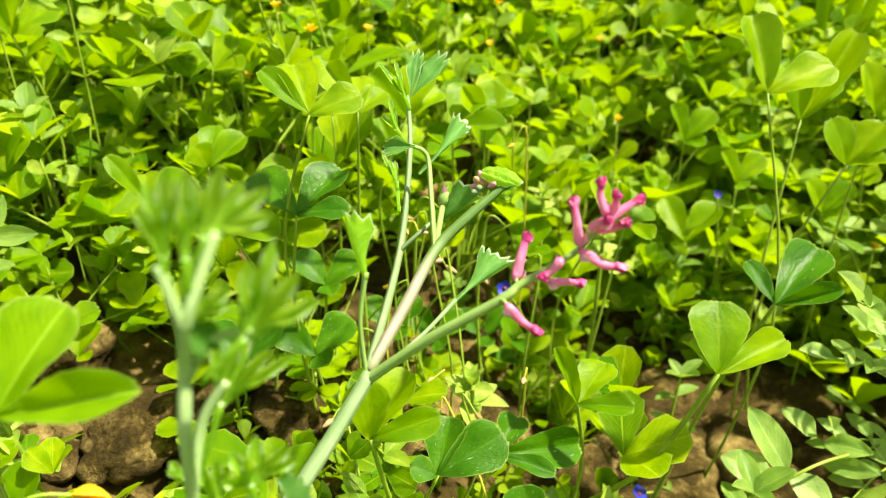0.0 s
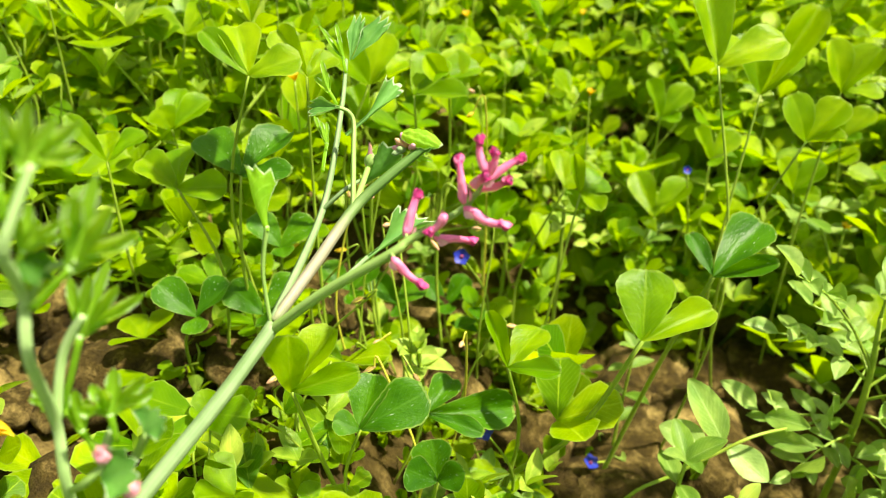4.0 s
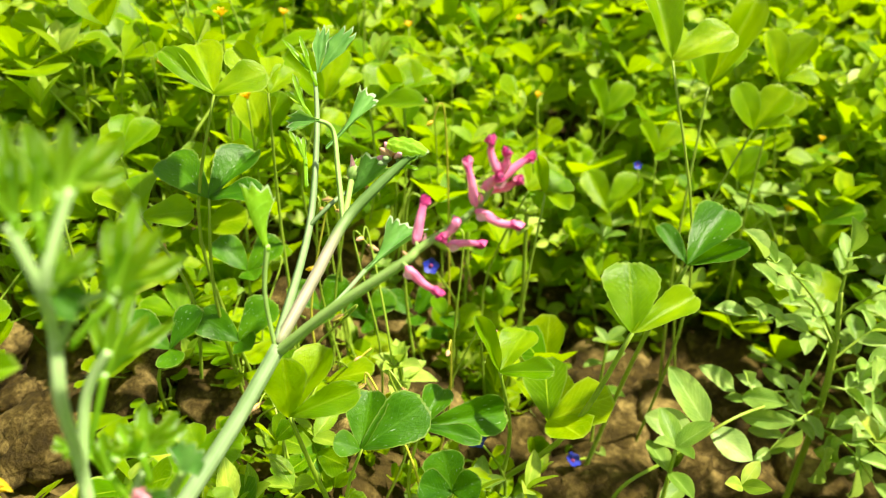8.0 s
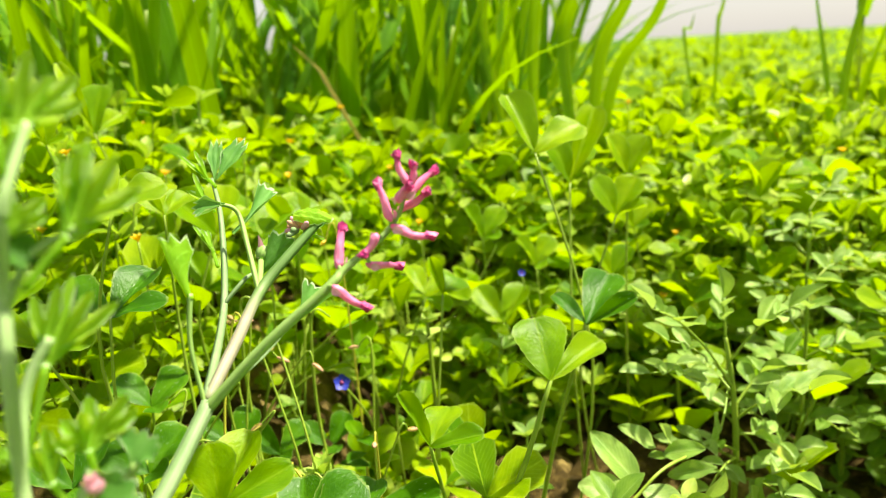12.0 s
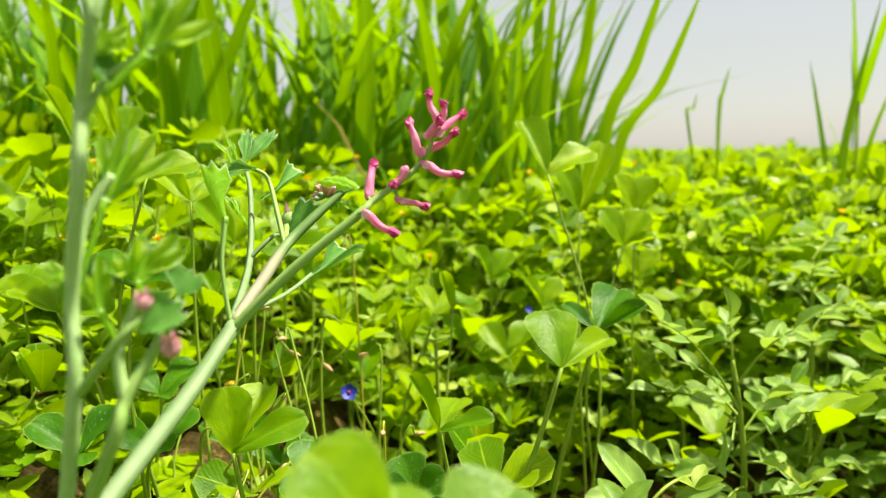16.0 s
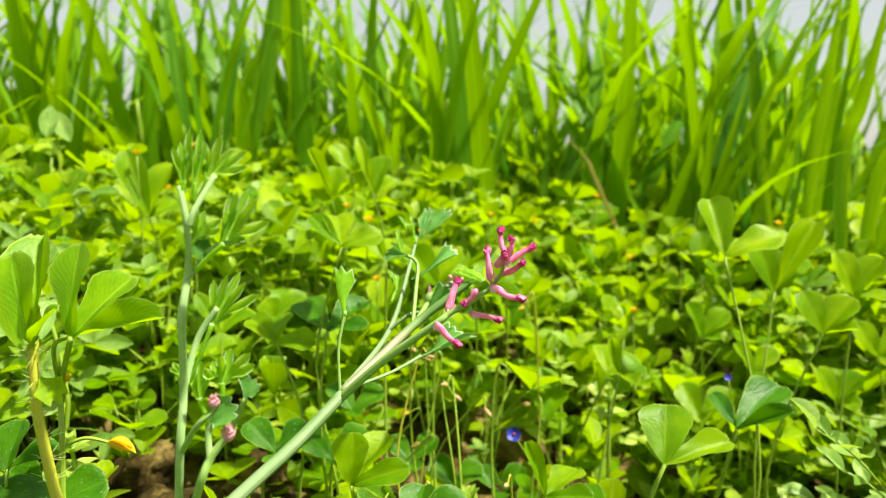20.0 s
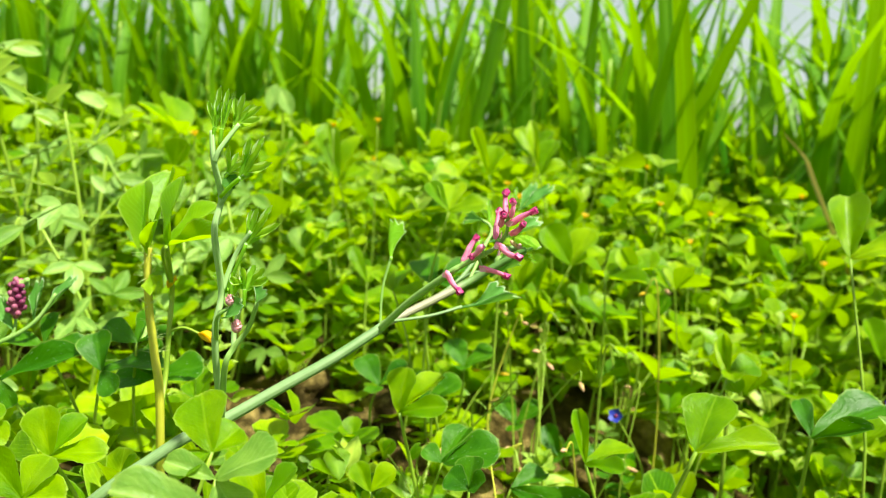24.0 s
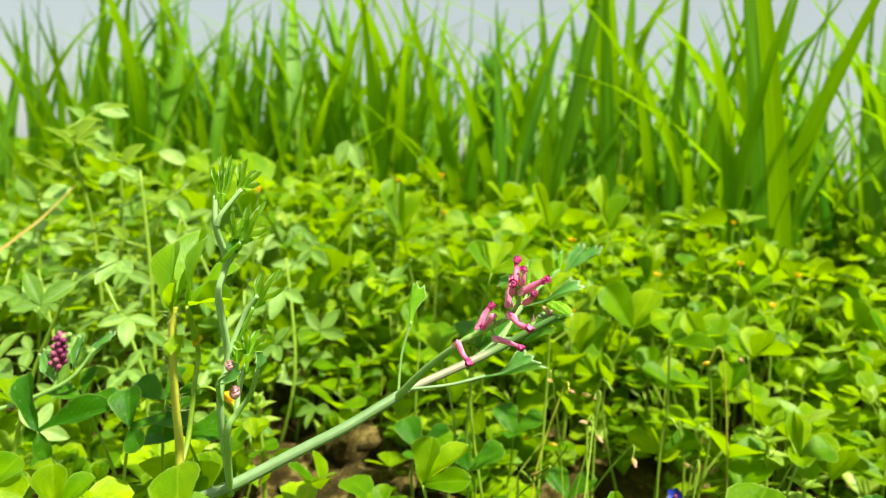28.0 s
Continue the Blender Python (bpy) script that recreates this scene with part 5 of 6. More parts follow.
PURPLE_HEAD = [(-0.1547, 0.0845, 0.1870), (-0.1551, 0.0860, 0.1962), (-0.1557, 0.0876, 0.2064)]
PURPLE_LEAVES = [[(-0.1544, 0.0848, 0.1871), (-0.1597, 0.0815, 0.1990)], [(-0.1505, 0.0901, 0.1910), (-0.1514, 0.0923, 0.2058)], [(-0.1486, 0.0927, 0.1935), (-0.1441, 0.1009, 0.2078)]]
VETCH_LEAFLETS = [((0.0857, 0.2481, 0.1075), (0.0674, 0.2515, 0.1115), 0.012), ((0.0919, 0.2527, 0.1066), (0.0765, 0.2615, 0.1277), 0.013), ((0.0941, 0.2555, 0.1031), (0.1098, 0.2465, 0.0977), 0.012), ((0.1043, 0.2672, 0.1141), (0.0884, 0.2627, 0.1283), 0.008), ((0.1085, 0.2693, 0.1092), (0.1206, 0.2584, 0.1170), 0.009), ((0.1104, 0.2683, 0.0993), (0.1237, 0.2548, 0.1102), 0.008), ((0.1227, 0.2651, 0.0842), (0.1279, 0.2527, 0.1062), 0.009), ((0.1335, 0.2809, 0.1021), (0.1308, 0.2650, 0.1270), 0.008), ((0.1184, 0.2827, 0.0991), (0.1070, 0.2630, 0.1265), 0.007), ((0.1480, 0.2760, 0.0759), (0.1455, 0.2520, 0.1028), 0.01), ((0.1481, 0.2728, 0.0623), (0.1413, 0.2506, 0.1008), 0.01), ((0.1677, 0.2735, 0.0532), (0.1543, 0.2517, 0.1011), 0.012)]
VETCH_STEM = [(0.0573, 0.2393, 0.0757), (0.0770, 0.2450, 0.0951), (0.0905, 0.2481, 0.1068), (0.1029, 0.2529, 0.1136), (0.1346, 0.2760, 0.1095), (0.1495, 0.2957, 0.1218)]
DEAD_BLADES = [([(0.0018, 0.9116, 0.1819), (-0.0040, 0.9136, 0.2094), (-0.0107, 0.9153, 0.2507)], 0.011), ([(-0.0251, 0.6229, 0.2489), (-0.0333, 0.6212, 0.2660), (-0.0520, 0.6183, 0.2853)], 0.004), ([(-0.3260, 0.1049, 0.2220), (-0.3240, 0.1194, 0.2352), (-0.3206, 0.1370, 0.2553)], 0.007), ([(-0.0164, 0.9998, 0.2714), (-0.0235, 0.9985, 0.3085), (-0.0304, 0.9958, 0.3449)], 0.008)]
BROAD_BLADES = [
    [([(0.1783, 0.5727, 0.2447), (0.2008, 0.5631, 0.3098), (0.2190, 0.5457, 0.3784)], 0.020), ([(0.1879, 0.5693, 0.2344), (0.2194, 0.5574, 0.2928), (0.2428, 0.5390, 0.3614)], 0.018), ([(0.1606, 0.5988, 0.2596), (0.1688, 0.5937, 0.3173), (0.1769, 0.5786, 0.3942)], 0.019)],
    [([(0.1460, 0.6437, 0.2608), (0.1506, 0.6390, 0.3266), (0.1537, 0.6249, 0.4053)], 0.018), ([(0.1055, 0.6508, 0.2902), (0.1273, 0.6424, 0.3411), (0.1642, 0.6252, 0.3921)], 0.016)],
    [([(0.413, 0.620, 0.165), (0.418, 0.620, 0.256), (0.444, 0.620, 0.372)], 0.017), ([(0.409, 0.625, 0.19), (0.400, 0.632, 0.26), (0.392, 0.640, 0.32)], 0.010)],
    [([(0.3474, 0.7206, 0.2702), (0.3500, 0.7182, 0.2993), (0.3547, 0.7142, 0.3226)], 0.008), ([(0.3204, 0.7330, 0.2680), (0.3244, 0.7309, 0.2814), (0.3280, 0.7287, 0.2975)], 0.006)],
]
SPRIGS = [(-0.3347, 0.1607, 0.2860), (-0.2686, 0.1679, 0.2681)]
SPRIG_LEAFLETS = [((-0.3640, 0.1245, 0.2422), (-0.3630, 0.1138, 0.2565), 0.01), ((-0.3731, 0.1303, 0.2434), (-0.3658, 0.1449, 0.2507), 0.0112), ((-0.3830, 0.1306, 0.2390), (-0.3752, 0.1437, 0.2332), 0.01), ((-0.3627, 0.1229, 0.2237), (-0.3576, 0.1300, 0.2298), 0.0088), ((-0.3699, 0.1326, 0.2160), (-0.3608, 0.1525, 0.2177), 0.01), ((-0.3799, 0.1326, 0.2137), (-0.3796, 0.1183, 0.2191), 0.01), ((-0.3597, 0.1318, 0.2154), (-0.3522, 0.1423, 0.2104), 0.0088), ((-0.3638, 0.1694, 0.2802), (-0.3631, 0.1573, 0.2909), 0.0112), ((-0.3768, 0.1591, 0.3020), (-0.3663, 0.1800, 0.2998), 0.0112), ((-0.3588, 0.1508, 0.2805), (-0.3507, 0.1641, 0.2690), 0.0088), ((-0.3518, 0.2011, 0.2463), (-0.3415, 0.2135, 0.2335), 0.0125), ((-0.3576, 0.2161, 0.2695), (-0.3603, 0.1983, 0.2769), 0.0112), ((-0.3530, 0.1697, 0.2638), (-0.3447, 0.1813, 0.2581), 0.01), ((-0.3629, 0.1712, 0.2616), (-0.3615, 0.1607, 0.2521), 0.01), ((-0.3052, 0.3148, 0.2906), (-0.2969, 0.3200, 0.2729), 0.0112), ((-0.2903, 0.3010, 0.2919), (-0.2896, 0.2949, 0.2753), 0.01)]
SPRIG_STEMS = [[(-0.3607, 0.1257, 0.2126), (-0.3617, 0.1284, 0.2266), (-0.3639, 0.1251, 0.2422)], [(-0.3615, 0.1744, 0.2525), (-0.3632, 0.1711, 0.2708), (-0.3667, 0.1579, 0.3024)], [(-0.3489, 0.2021, 0.2198), (-0.3513, 0.2017, 0.2425), (-0.3487, 0.2116, 0.2716)], [(-0.3022, 0.3167, 0.2398), (-0.3038, 0.3169, 0.2725), (-0.3061, 0.3133, 0.2925)]]
medick = thing("medick_plant", V((MEDICK_STEM[0][0], MEDICK_STEM[0][1], ground_height(MEDICK_STEM[0][0], MEDICK_STEM[0][1]))),
               "bristly yellow-stemmed medick with broad toothed leaves and yellow flowers", "medick")
stem_part(medick, "stem", [tuple(medick.location)] + MEDICK_STEM, (0.0014, 0.0013, 0.0011), STALK_YELLOW)
stem_part(medick, "side_stem", [MEDICK_STEM[0]] + MEDICK_SHOOT, (0.0010, 0.0008), STALK)
stem_part(medick, "flower_stalk", MEDICK_FLOWER[:3], (0.0005, 0.0004), STALK)


def bristle_tuft(plant, at_place, size, count, seed):
    """Fine hairs round a joint of the stem."""
    r = random.Random(seed)
    c = V(at_place) - V(plant.location)
    bits = []
    for _ in range(count):
        d = V((r.uniform(-1, 1), r.uniform(-1, 1), r.uniform(-0.3, 1))).normalized()
        bits.append(tube([c, c + d * size * r.uniform(0.5, 1.0)], (0.00014, 0.00004), 4, 1))
    part("bristle_tuft", joined(bits), BRISTLE, plant)


for i in range(9):
    a, b = MEDICK_STEM[1 + i // 3], MEDICK_STEM[2 + i // 3]
    bristle_tuft(medick, V(a).lerp(V(b), (i % 3) / 3), 0.0058, 14, i)


def petal_flower(plant, centre, towards, size, mat, count, name="flower"):
    """A small bloom of separate petals round a middle."""
    base = V(plant.location)
    c, d = V(centre) - base, V(towards).normalized()
    e = d.orthogonal().normalized()
    f = d.cross(e)
    core = part(name, lathe(c - d * size * 0.15, c + d * size * 0.16, (size * 0.10, size * 0.16, size * 0.06), 8), MAROON if mat is BLUE else mat, plant)
    for q in range(count):
        a = 2 * math.pi * q / count
        out = e * math.cos(a) + f * math.sin(a)
        m, ln = frame_to(c + out * size * 0.06, c + out * size * 0.55 + d * size * 0.16, d)
        part("petal", moved(blade_sheet(oval, 4, 6, fold=0.15, arch=-0.15, seed=q), m @ Matrix.Diagonal((ln, ln * 1.0, ln, 1))), mat, core)
    return core


def pea_flower(plant, a, tip, width):
    """A folded yellow bloom: a standard and two wings."""
    base = V(plant.location)
    a, tip = V(a) - base, V(tip) - base
    keel = part("flower", lathe(a, tip, (width * 0.15, width * 0.3, width * 0.28, width * 0.1), 8), YELLOW, plant)
    for q in (-1, 0, 1):
        m, ln = frame_to(a, tip + V((q * width * 0.35, 0, width * (0.5 if q == 0 else 0.05))))
        part("petal", moved(blade_sheet(oval, 4, 6, fold=0.5, arch=0.1, seed=q + 3), m @ Matrix.Diagonal((ln, width * 0.8, ln, 1))), YELLOW, keel)


pea_flower(medick, MEDICK_FLOWER[2], MEDICK_FLOWER[3], 0.0036)
pea_flower(medick, MEDICK_BUD[0], MEDICK_BUD[1], 0.0024)
clover_leaf_into(medick, medick.location, (-0.092, 0.1102, 0.2273), MEDICK_SHOOT[2], ((-0.0957, 0.1124, 0.2505, 0.016), (-0.0858, 0.123, 0.2428, 0.019), (-0.0672, 0.113, 0.2349, 0.01)), False, 2, shapes=LEAFLETS_MEDICK)
clover_leaf_into(medick, medick.location, (-0.105, 0.1101, 0.2217), MEDICK_STEM[3], ((-0.1146, 0.1107, 0.2465, 0.021), (-0.117, 0.1255, 0.2507, 0.016), (-0.0942, 0.1034, 0.238, 0.007)), False, 0, shapes=LEAFLETS_MEDICK)
wedge_leaf(medick, V(MEDICK_STEM[3]) + V((0.002, 0, -0.004)), V(MEDICK_STEM[3]) + V((0.010, -0.002, -0.008)), 0.010, 3, mat=CLOVER)
wedge_leaf(medick, V(MEDICK_STEM[3]), V(MEDICK_STEM[3]) + V((0.003, -0.002, 0.014)), 0.006, 3, mat=CLOVER)

# ---- purple-flowered fumitory ----
purple = thing("purple_fumitory", V(PURPLE_STEM[0]) * 1.0, "fumitory sprig with a dark purple flower head", "fumitory")
purple.location = (PURPLE_STEM[0][0], PURPLE_STEM[0][1], ground_height(PURPLE_STEM[0][0], PURPLE_STEM[0][1]))
stem_part(purple, "stem", [tuple(purple.location)] + PURPLE_STEM, (0.0011, 0.0010, 0.0006), FUM_GREEN)
stem_part(purple, "raceme_stalk", [PURPLE_STEM[2]] + PURPLE_HEAD, (0.0006, 0.0004), FUM_GREEN)
_r = random.Random(5)
for i in range(26):
    c = V(PURPLE_HEAD[0]).lerp(V(PURPLE_HEAD[2]), 0.30 + 0.62 * i / 25) - V(purple.location)
    d = V((math.cos(i * 2.4), math.sin(i * 2.4), 0.75)).normalized()
    part("floret", lathe(c - d * 0.0004, c + d * _r.uniform(0.0032, 0.0046), (0.0006, 0.0012, 0.0010, 0.0009, 0.0012, 0.0005), 7), (PURPLE, MAROON, PURPLE, MAROON, FUM_GREEN)[i % 5], purple)
for a, tip in PURPLE_LEAVES:
    wedge_leaf(purple, a, tip, 0.0065, 3, fold=0.6)

# ---- blue pimpernels ----
BLUE_AT = [(-0.0219, 0.3110, 0.1362), (0.0030, 0.2260, 0.1180), (0.0483, 0.2857, 0.0500), (0.080, 0.405, 0.150)]
for i, p in enumerate(BLUE_AT):
    p = V(p)
    b = V((p.x + 0.012, p.y + 0.015, min(ground_height(p.x, p.y), p.z - 0.02)))
    pim = thing("pimpernel_plant", b, "blue pimpernel with a small five-petalled flower and oval leaves", "pimpernel", "pimpernel plants")
    stem_part(pim, "stem", [b, b.lerp(p, 0.5) + V((0.006, 0.004, 0.004)), p], (0.0007, 0.0004), STALK)
    petal_flower(pim, p, (0.1, -0.8, 0.45) if i != 2 else (0.3, -0.3, 0.9), 0.0072 if i < 3 else 0.0045, BLUE, 5)
    for q in range(6):
        c = b.lerp(p, 0.25 + 0.13 * (q // 2))
        d = V((math.cos(q * 3.14 + q // 2), math.sin(q * 3.14 + q // 2), 0.35)).normalized() * 0.015
        m, ln = frame_to(c - b, c - b + d)
        part("leaf", moved(blade_sheet(oval, 4, 7, fold=0.2, arch=0.15, seed=q), m @ Matrix.Diagonal((ln, ln * 0.55, ln, 1))), CLOVER_DARK_SHADED if q % 2 else CLOVER, pim)

# ---- pale star-topped shoots ----
for i, (x, y, z, s) in enumerate(((-0.0286, 0.2560, 0.1250, 0.021), (-0.010, 0.372, 0.155, 0.017), (0.020, 0.345, 0.150, 0.016), (-0.155, 0.17, 0.165, 0.015))):
    g = min(ground_height(x, y), z - 0.03)
    star = thing("star_weed", (x, y + 0.006, g), "pale yellow-green shoot topped with a star of pointed leaves", "weed", "star weeds")
    stem_part(star, "stem", [(x, y + 0.006, g), (x + 0.002, y + 0.003, (g + z) / 2), (x, y, z)], (0.0011, 0.0008), STALK)
    for q in range(12):
        a = q * 2.4 + i
        ring = q // 4                            # a low wide whorl, a higher one, and the closed tip
        d = V((math.cos(a), math.sin(a), (0.15, 0.7, 2.0)[ring])).normalized() * s * (0.72, 0.60, 0.42)[ring]
        c = V((0, -0.006 * (0.75, 0.95, 1.0)[ring], (z - g) - (0.010, 0.003, 0.0)[ring]))
        m, ln = frame_to(c, c + d)
        part("leaf", moved(blade_sheet(pointed, 4, 8, fold=0.35, arch=0.1, seed=q), m @ Matrix.Diagonal((ln, ln * 0.58, ln, 1))), STAR_LEAF, star)

# ---- vetch in the furrow ----
vetch = thing("vetch_plant", (VETCH_STEM[0][0], VETCH_STEM[0][1], ground_height(VETCH_STEM[0][0], VETCH_STEM[0][1])), "pale grey-green vetch with smooth oval leaflets", "vetch")
stem_part(vetch, "stem", [tuple(vetch.location)] + VETCH_STEM, (0.0008, 0.0007, 0.0005), STALK)
for a, tip, w in VETCH_LEAFLETS:
    m, ln = frame_to(V(a) - V(vetch.location), V(tip) - V(vetch.location), V((0.2, -0.65, 0.7)))
    part("leaflet", moved(blade_sheet(oval, 6, 10, wave=0.03, fold=0.15, arch=0.08, seed=int(w * 9e3)), m @ Matrix.Diagonal((ln, w, ln, 1))), VETCH, vetch)


def pinnate_leaf(plant, root, tip, pairs, size, seed, start=0.35):
    """A curved stalk with pairs of folded oval leaflets and one at its end."""
    r = random.Random(seed)
    base = V(plant.location)
    a, b = V(root) - base, V(tip) - base
    line = smooth_line([a, a.lerp(b, 0.5) + V((0, 0, 0.12 * (b - a).length)), b], 6)
    part("leaf_stalk", tube([line[0], line[4], line[8], line[12]], (0.0007, 0.0005, 0.0004), 6, 4), STALK, plant)
    d = (b - a).normalized()
    side = d.cross(V((0, 0, 1))).normalized()
    for q in range(pairs * 2 + 1):
        last = q == pairs * 2
        p = line[-1] if last else line[int(12 * (start + (1 - start) * (q // 2) / pairs))]
        w = d if last else (side * (1 if q % 2 else -1) + d * r.uniform(0.35, 0.8))
        w = (w + V((0, 0, r.uniform(-0.25, 0.45)))).normalized()
        ln = size * r.uniform(0.82, 1.15)
        m, _ = frame_to(p, p + w * ln, V((r.uniform(-0.3, 0.3), r.uniform(-0.6, -0.1), 1)))
        part("leaflet", moved(blade_sheet(oval, 6, 9, fold=r.uniform(0.15, 0.6), arch=r.uniform(0.0, 0.2), wave=0.02, seed=seed + q), m @ Matrix.Diagonal((ln, ln * r.uniform(0.42, 0.56), ln, 1))), VETCH if (seed + q) % 3 else PALE, plant)


_g = ground_height(0.148, 0.285)
bush = thing("vetch_plant", (0.148, 0.285, _g), "bushy pale grey-green vetch with feathered leaves at the furrow", "vetch", "vetch plants")
stem_part(bush, "stem", [(0.148, 0.285, _g), (0.149, 0.285, 0.091), (0.146, 0.285, 0.127), (0.143, 0.288, 0.150)], (0.0014, 0.0013, 0.0008), STALK)
pinnate_leaf(bush, (0.146, 0.285, 0.127), (0.104, 0.273, 0.172), 3, 0.0145, 1, 0.6)
pinnate_leaf(bush, (0.143, 0.288, 0.150), (0.141, 0.288, 0.168), 2, 0.0125, 2)
pinnate_leaf(bush, (0.148, 0.285, 0.112), (0.166, 0.260, 0.136), 3, 0.0150, 3, 0.45)
pinnate_leaf(bush, (0.146, 0.285, 0.122), (0.108, 0.284, 0.139), 3, 0.0130, 4, 0.4)
pinnate_leaf(bush, (0.145, 0.286, 0.140), (0.162, 0.274, 0.166), 2, 0.0150, 5, 0.5)
pinnate_leaf(bush, (0.148, 0.284, 0.098), (0.110, 0.269, 0.108), 3, 0.0120, 6)
pinnate_leaf(bush, (0.148, 0.284, 0.094), (0.122, 0.261, 0.089), 3, 0.0120, 7)
pinnate_leaf(bush, (0.149, 0.284, 0.090), (0.158, 0.257, 0.100), 3, 0.0135, 8)
pinnate_leaf(bush, (0.149, 0.280, 0.086), (0.157, 0.246, 0.090), 2, 0.0140, 9)
pinnate_leaf(bush, (0.146, 0.285, 0.130), (0.119, 0.290, 0.150), 2, 0.0120, 10)
pinnate_leaf(bush, (0.148, 0.285, 0.105), (0.172, 0.279, 0.098), 3, 0.0130, 11)
pinnate_leaf(bush, (0.147, 0.285, 0.118), (0.176, 0.296, 0.135), 3, 0.0130, 12)
pinnate_leaf(bush, (0.146, 0.286, 0.125), (0.140, 0.310, 0.130), 3, 0.0130, 13)
for x, y, top in ((0.205, 0.330, 0.150), (0.255, 0.300, 0.150), (0.245, 0.395, 0.175)):
    g = ground_height(x, y)
    low_bush = thing("vetch_plant", (x, y, g), "bushy pale grey-green vetch with feathered leaves at the furrow", "vetch", "vetch plants")
    stem_part(low_bush, "stem", [(x, y, g), (x + 0.003, y, (g + top) / 2), (x, y - 0.003, top)], (0.0013, 0.0007), STALK)
    for q in range(9):
        z = g + (top - g) * (0.35 + 0.65 * q / 8)
        far = 0.036 * (1.0 - 0.45 * q / 8)
        pinnate_leaf(low_bush, (x + 0.001, y, z), (x + math.cos(q * 2.4) * far, y + math.sin(q * 2.4) * far, z + 0.012), 2 + q % 2, 0.0125, q + int(x * 1000), 0.4)


def vetch_prototype(seed):
    """An arching stem with feathered pale leaves."""
    r = random.Random(seed)
    pl = thing("vetch_plant", (0, 0, 0), "arching pale green vetch with oval leaflets", "vetch", "vetch plants")
    tip = V((r.uniform(-0.05, 0.05), r.uniform(-0.04, 0.03), 0.10))
    stem = [V((0, 0, -0.01)), V((tip.x * 0.3, tip.y * 0.3, 0.06)), tip]
    part("stem", tube(stem, (0.0011, 0.0006), 6, 4), STALK, pl)
    line = smooth_line(stem, 4)
    for i in range(2, len(line)):
        b = i * 2.4 + r.uniform(-0.5, 0.5)
        ax = V((math.cos(b), math.sin(b), r.uniform(0.1, 0.6))).normalized()
        end = line[i] + ax * 0.022
        part("leaf_stalk", tube([line[i], end], (0.0005, 0.0003), 5, 2), STALK, pl)
        for q in range(4):
            root = line[i].lerp(end, (0.45, 0.45, 0.95, 1.0)[q])
            c = b + (1.3, -1.3, 0.7, -0.7)[q]
            d = V((math.cos(c), math.sin(c), r.uniform(0.0, 0.6))).normalized()
            ln = r.uniform(0.009, 0.014)
            m, _ = frame_to(root, root + d * ln)
            part("leaflet", moved(blade_sheet(oval, 4, 7, fold=0.2, arch=0.08, seed=q), m @ Matrix.Diagonal((ln, ln * 0.55, ln, 1))), PALE, pl)
    return pl


VETCH_PROTOS = [vetch_prototype(s) for s in range(80, 84)]
for i in range(8):
    x, y = pick(0.17, 0.32), pick(0.24, 0.42)
    top = 0.135
    g = ground_height(x, y)
    m = pose(x, y, g, pick(-10, 10), pick(-10, 10), pick(0, 360)) @ Matrix.Diagonal((1.4, 1.4, max(0.5, (top * pick(0.75, 1.0) - g) / 0.10), 1))
    if i < 4:
        VETCH_PROTOS[i].matrix_basis = m
    else:
        copy_thing(VETCH_PROTOS[i % 4], m).matrix_basis = m

def oval_weed_prototype(seed):
    """A pale weed: a bent stem with leaves of three smooth oval leaflets, tilted towards the open side."""
    r = random.Random(seed)
    pl = thing("oval_leaf_weed", (0, 0, 0), "pale green weed with leaves of three smooth oval leaflets", "weed", "oval-leaved weeds")
    top = V((r.uniform(-0.02, 0.02), r.uniform(-0.02, 0.02), 0.10))
    line = smooth_line([V((0, 0, -0.008)), V((-top.x * 0.5, top.y * 0.4, 0.05)), top], 6)
    part("stem", tube([line[0], line[6], line[12]], (0.0011, 0.0007), 6, 5), STALK, pl)
    for q in range(7):
        p = line[5 + q]
        a = q * 2.4 + r.uniform(-0.4, 0.4)
        out = V((math.cos(a), math.sin(a), r.uniform(0.1, 0.5))) * r.uniform(0.012, 0.022)
        node = p + out
        bits = []
        face = V((r.uniform(-0.2, 1.0), r.uniform(-1.0, -0.2), r.uniform(0.3, 1.0))).normalized()
        e = face.orthogonal().normalized()
        f = face.cross(e)
        spin = r.uniform(0, 6.28)
        for k in range(3):
            b = spin + (k - 1) * r.uniform(1.1, 1.7)
            d = (e * math.cos(b) + f * math.sin(b) + face * r.uniform(0.0, 0.3)).normalized()
            ln = r.uniform(0.010, 0.015)
            m, _ = frame_to(node, node + d * ln, face)
            bits.append(moved(blade_sheet(oval, 4, 8, fold=r.uniform(0.1, 0.35), arch=r.uniform(0.0, 0.15), seed=k), m @ Matrix.Diagonal((ln, ln * r.uniform(0.42, 0.52), ln, 1))))
        bits.append(tube([p, p + out * 0.5 + V((0, 0, 0.001)), node], (0.0004, 0.0003), 5, 3))
        part("leaf", joined(bits), (PALE, VETCH, PALE)[(q + seed) % 3], pl)
    return pl


WEED_PROTOS = [oval_weed_prototype(s) for s in range(200, 204)]
for i in range(34):
    x, y = pick(-0.48, -0.20), pick(0.05, 0.36)
    g = ground_height(x, y)
    m = pose(x, y, g, pick(-10, 10), pick(-10, 10), pick(-40, 40)) @ Matrix.Diagonal((1.1, 1.1, max(0.6, (0.245 * pick(0.85, 1.08) - g) / 0.11), 1))
    if i < 4:
        WEED_PROTOS[i].matrix_basis = m
    else:
        copy_thing(WEED_PROTOS[i % 4], m).matrix_basis = m

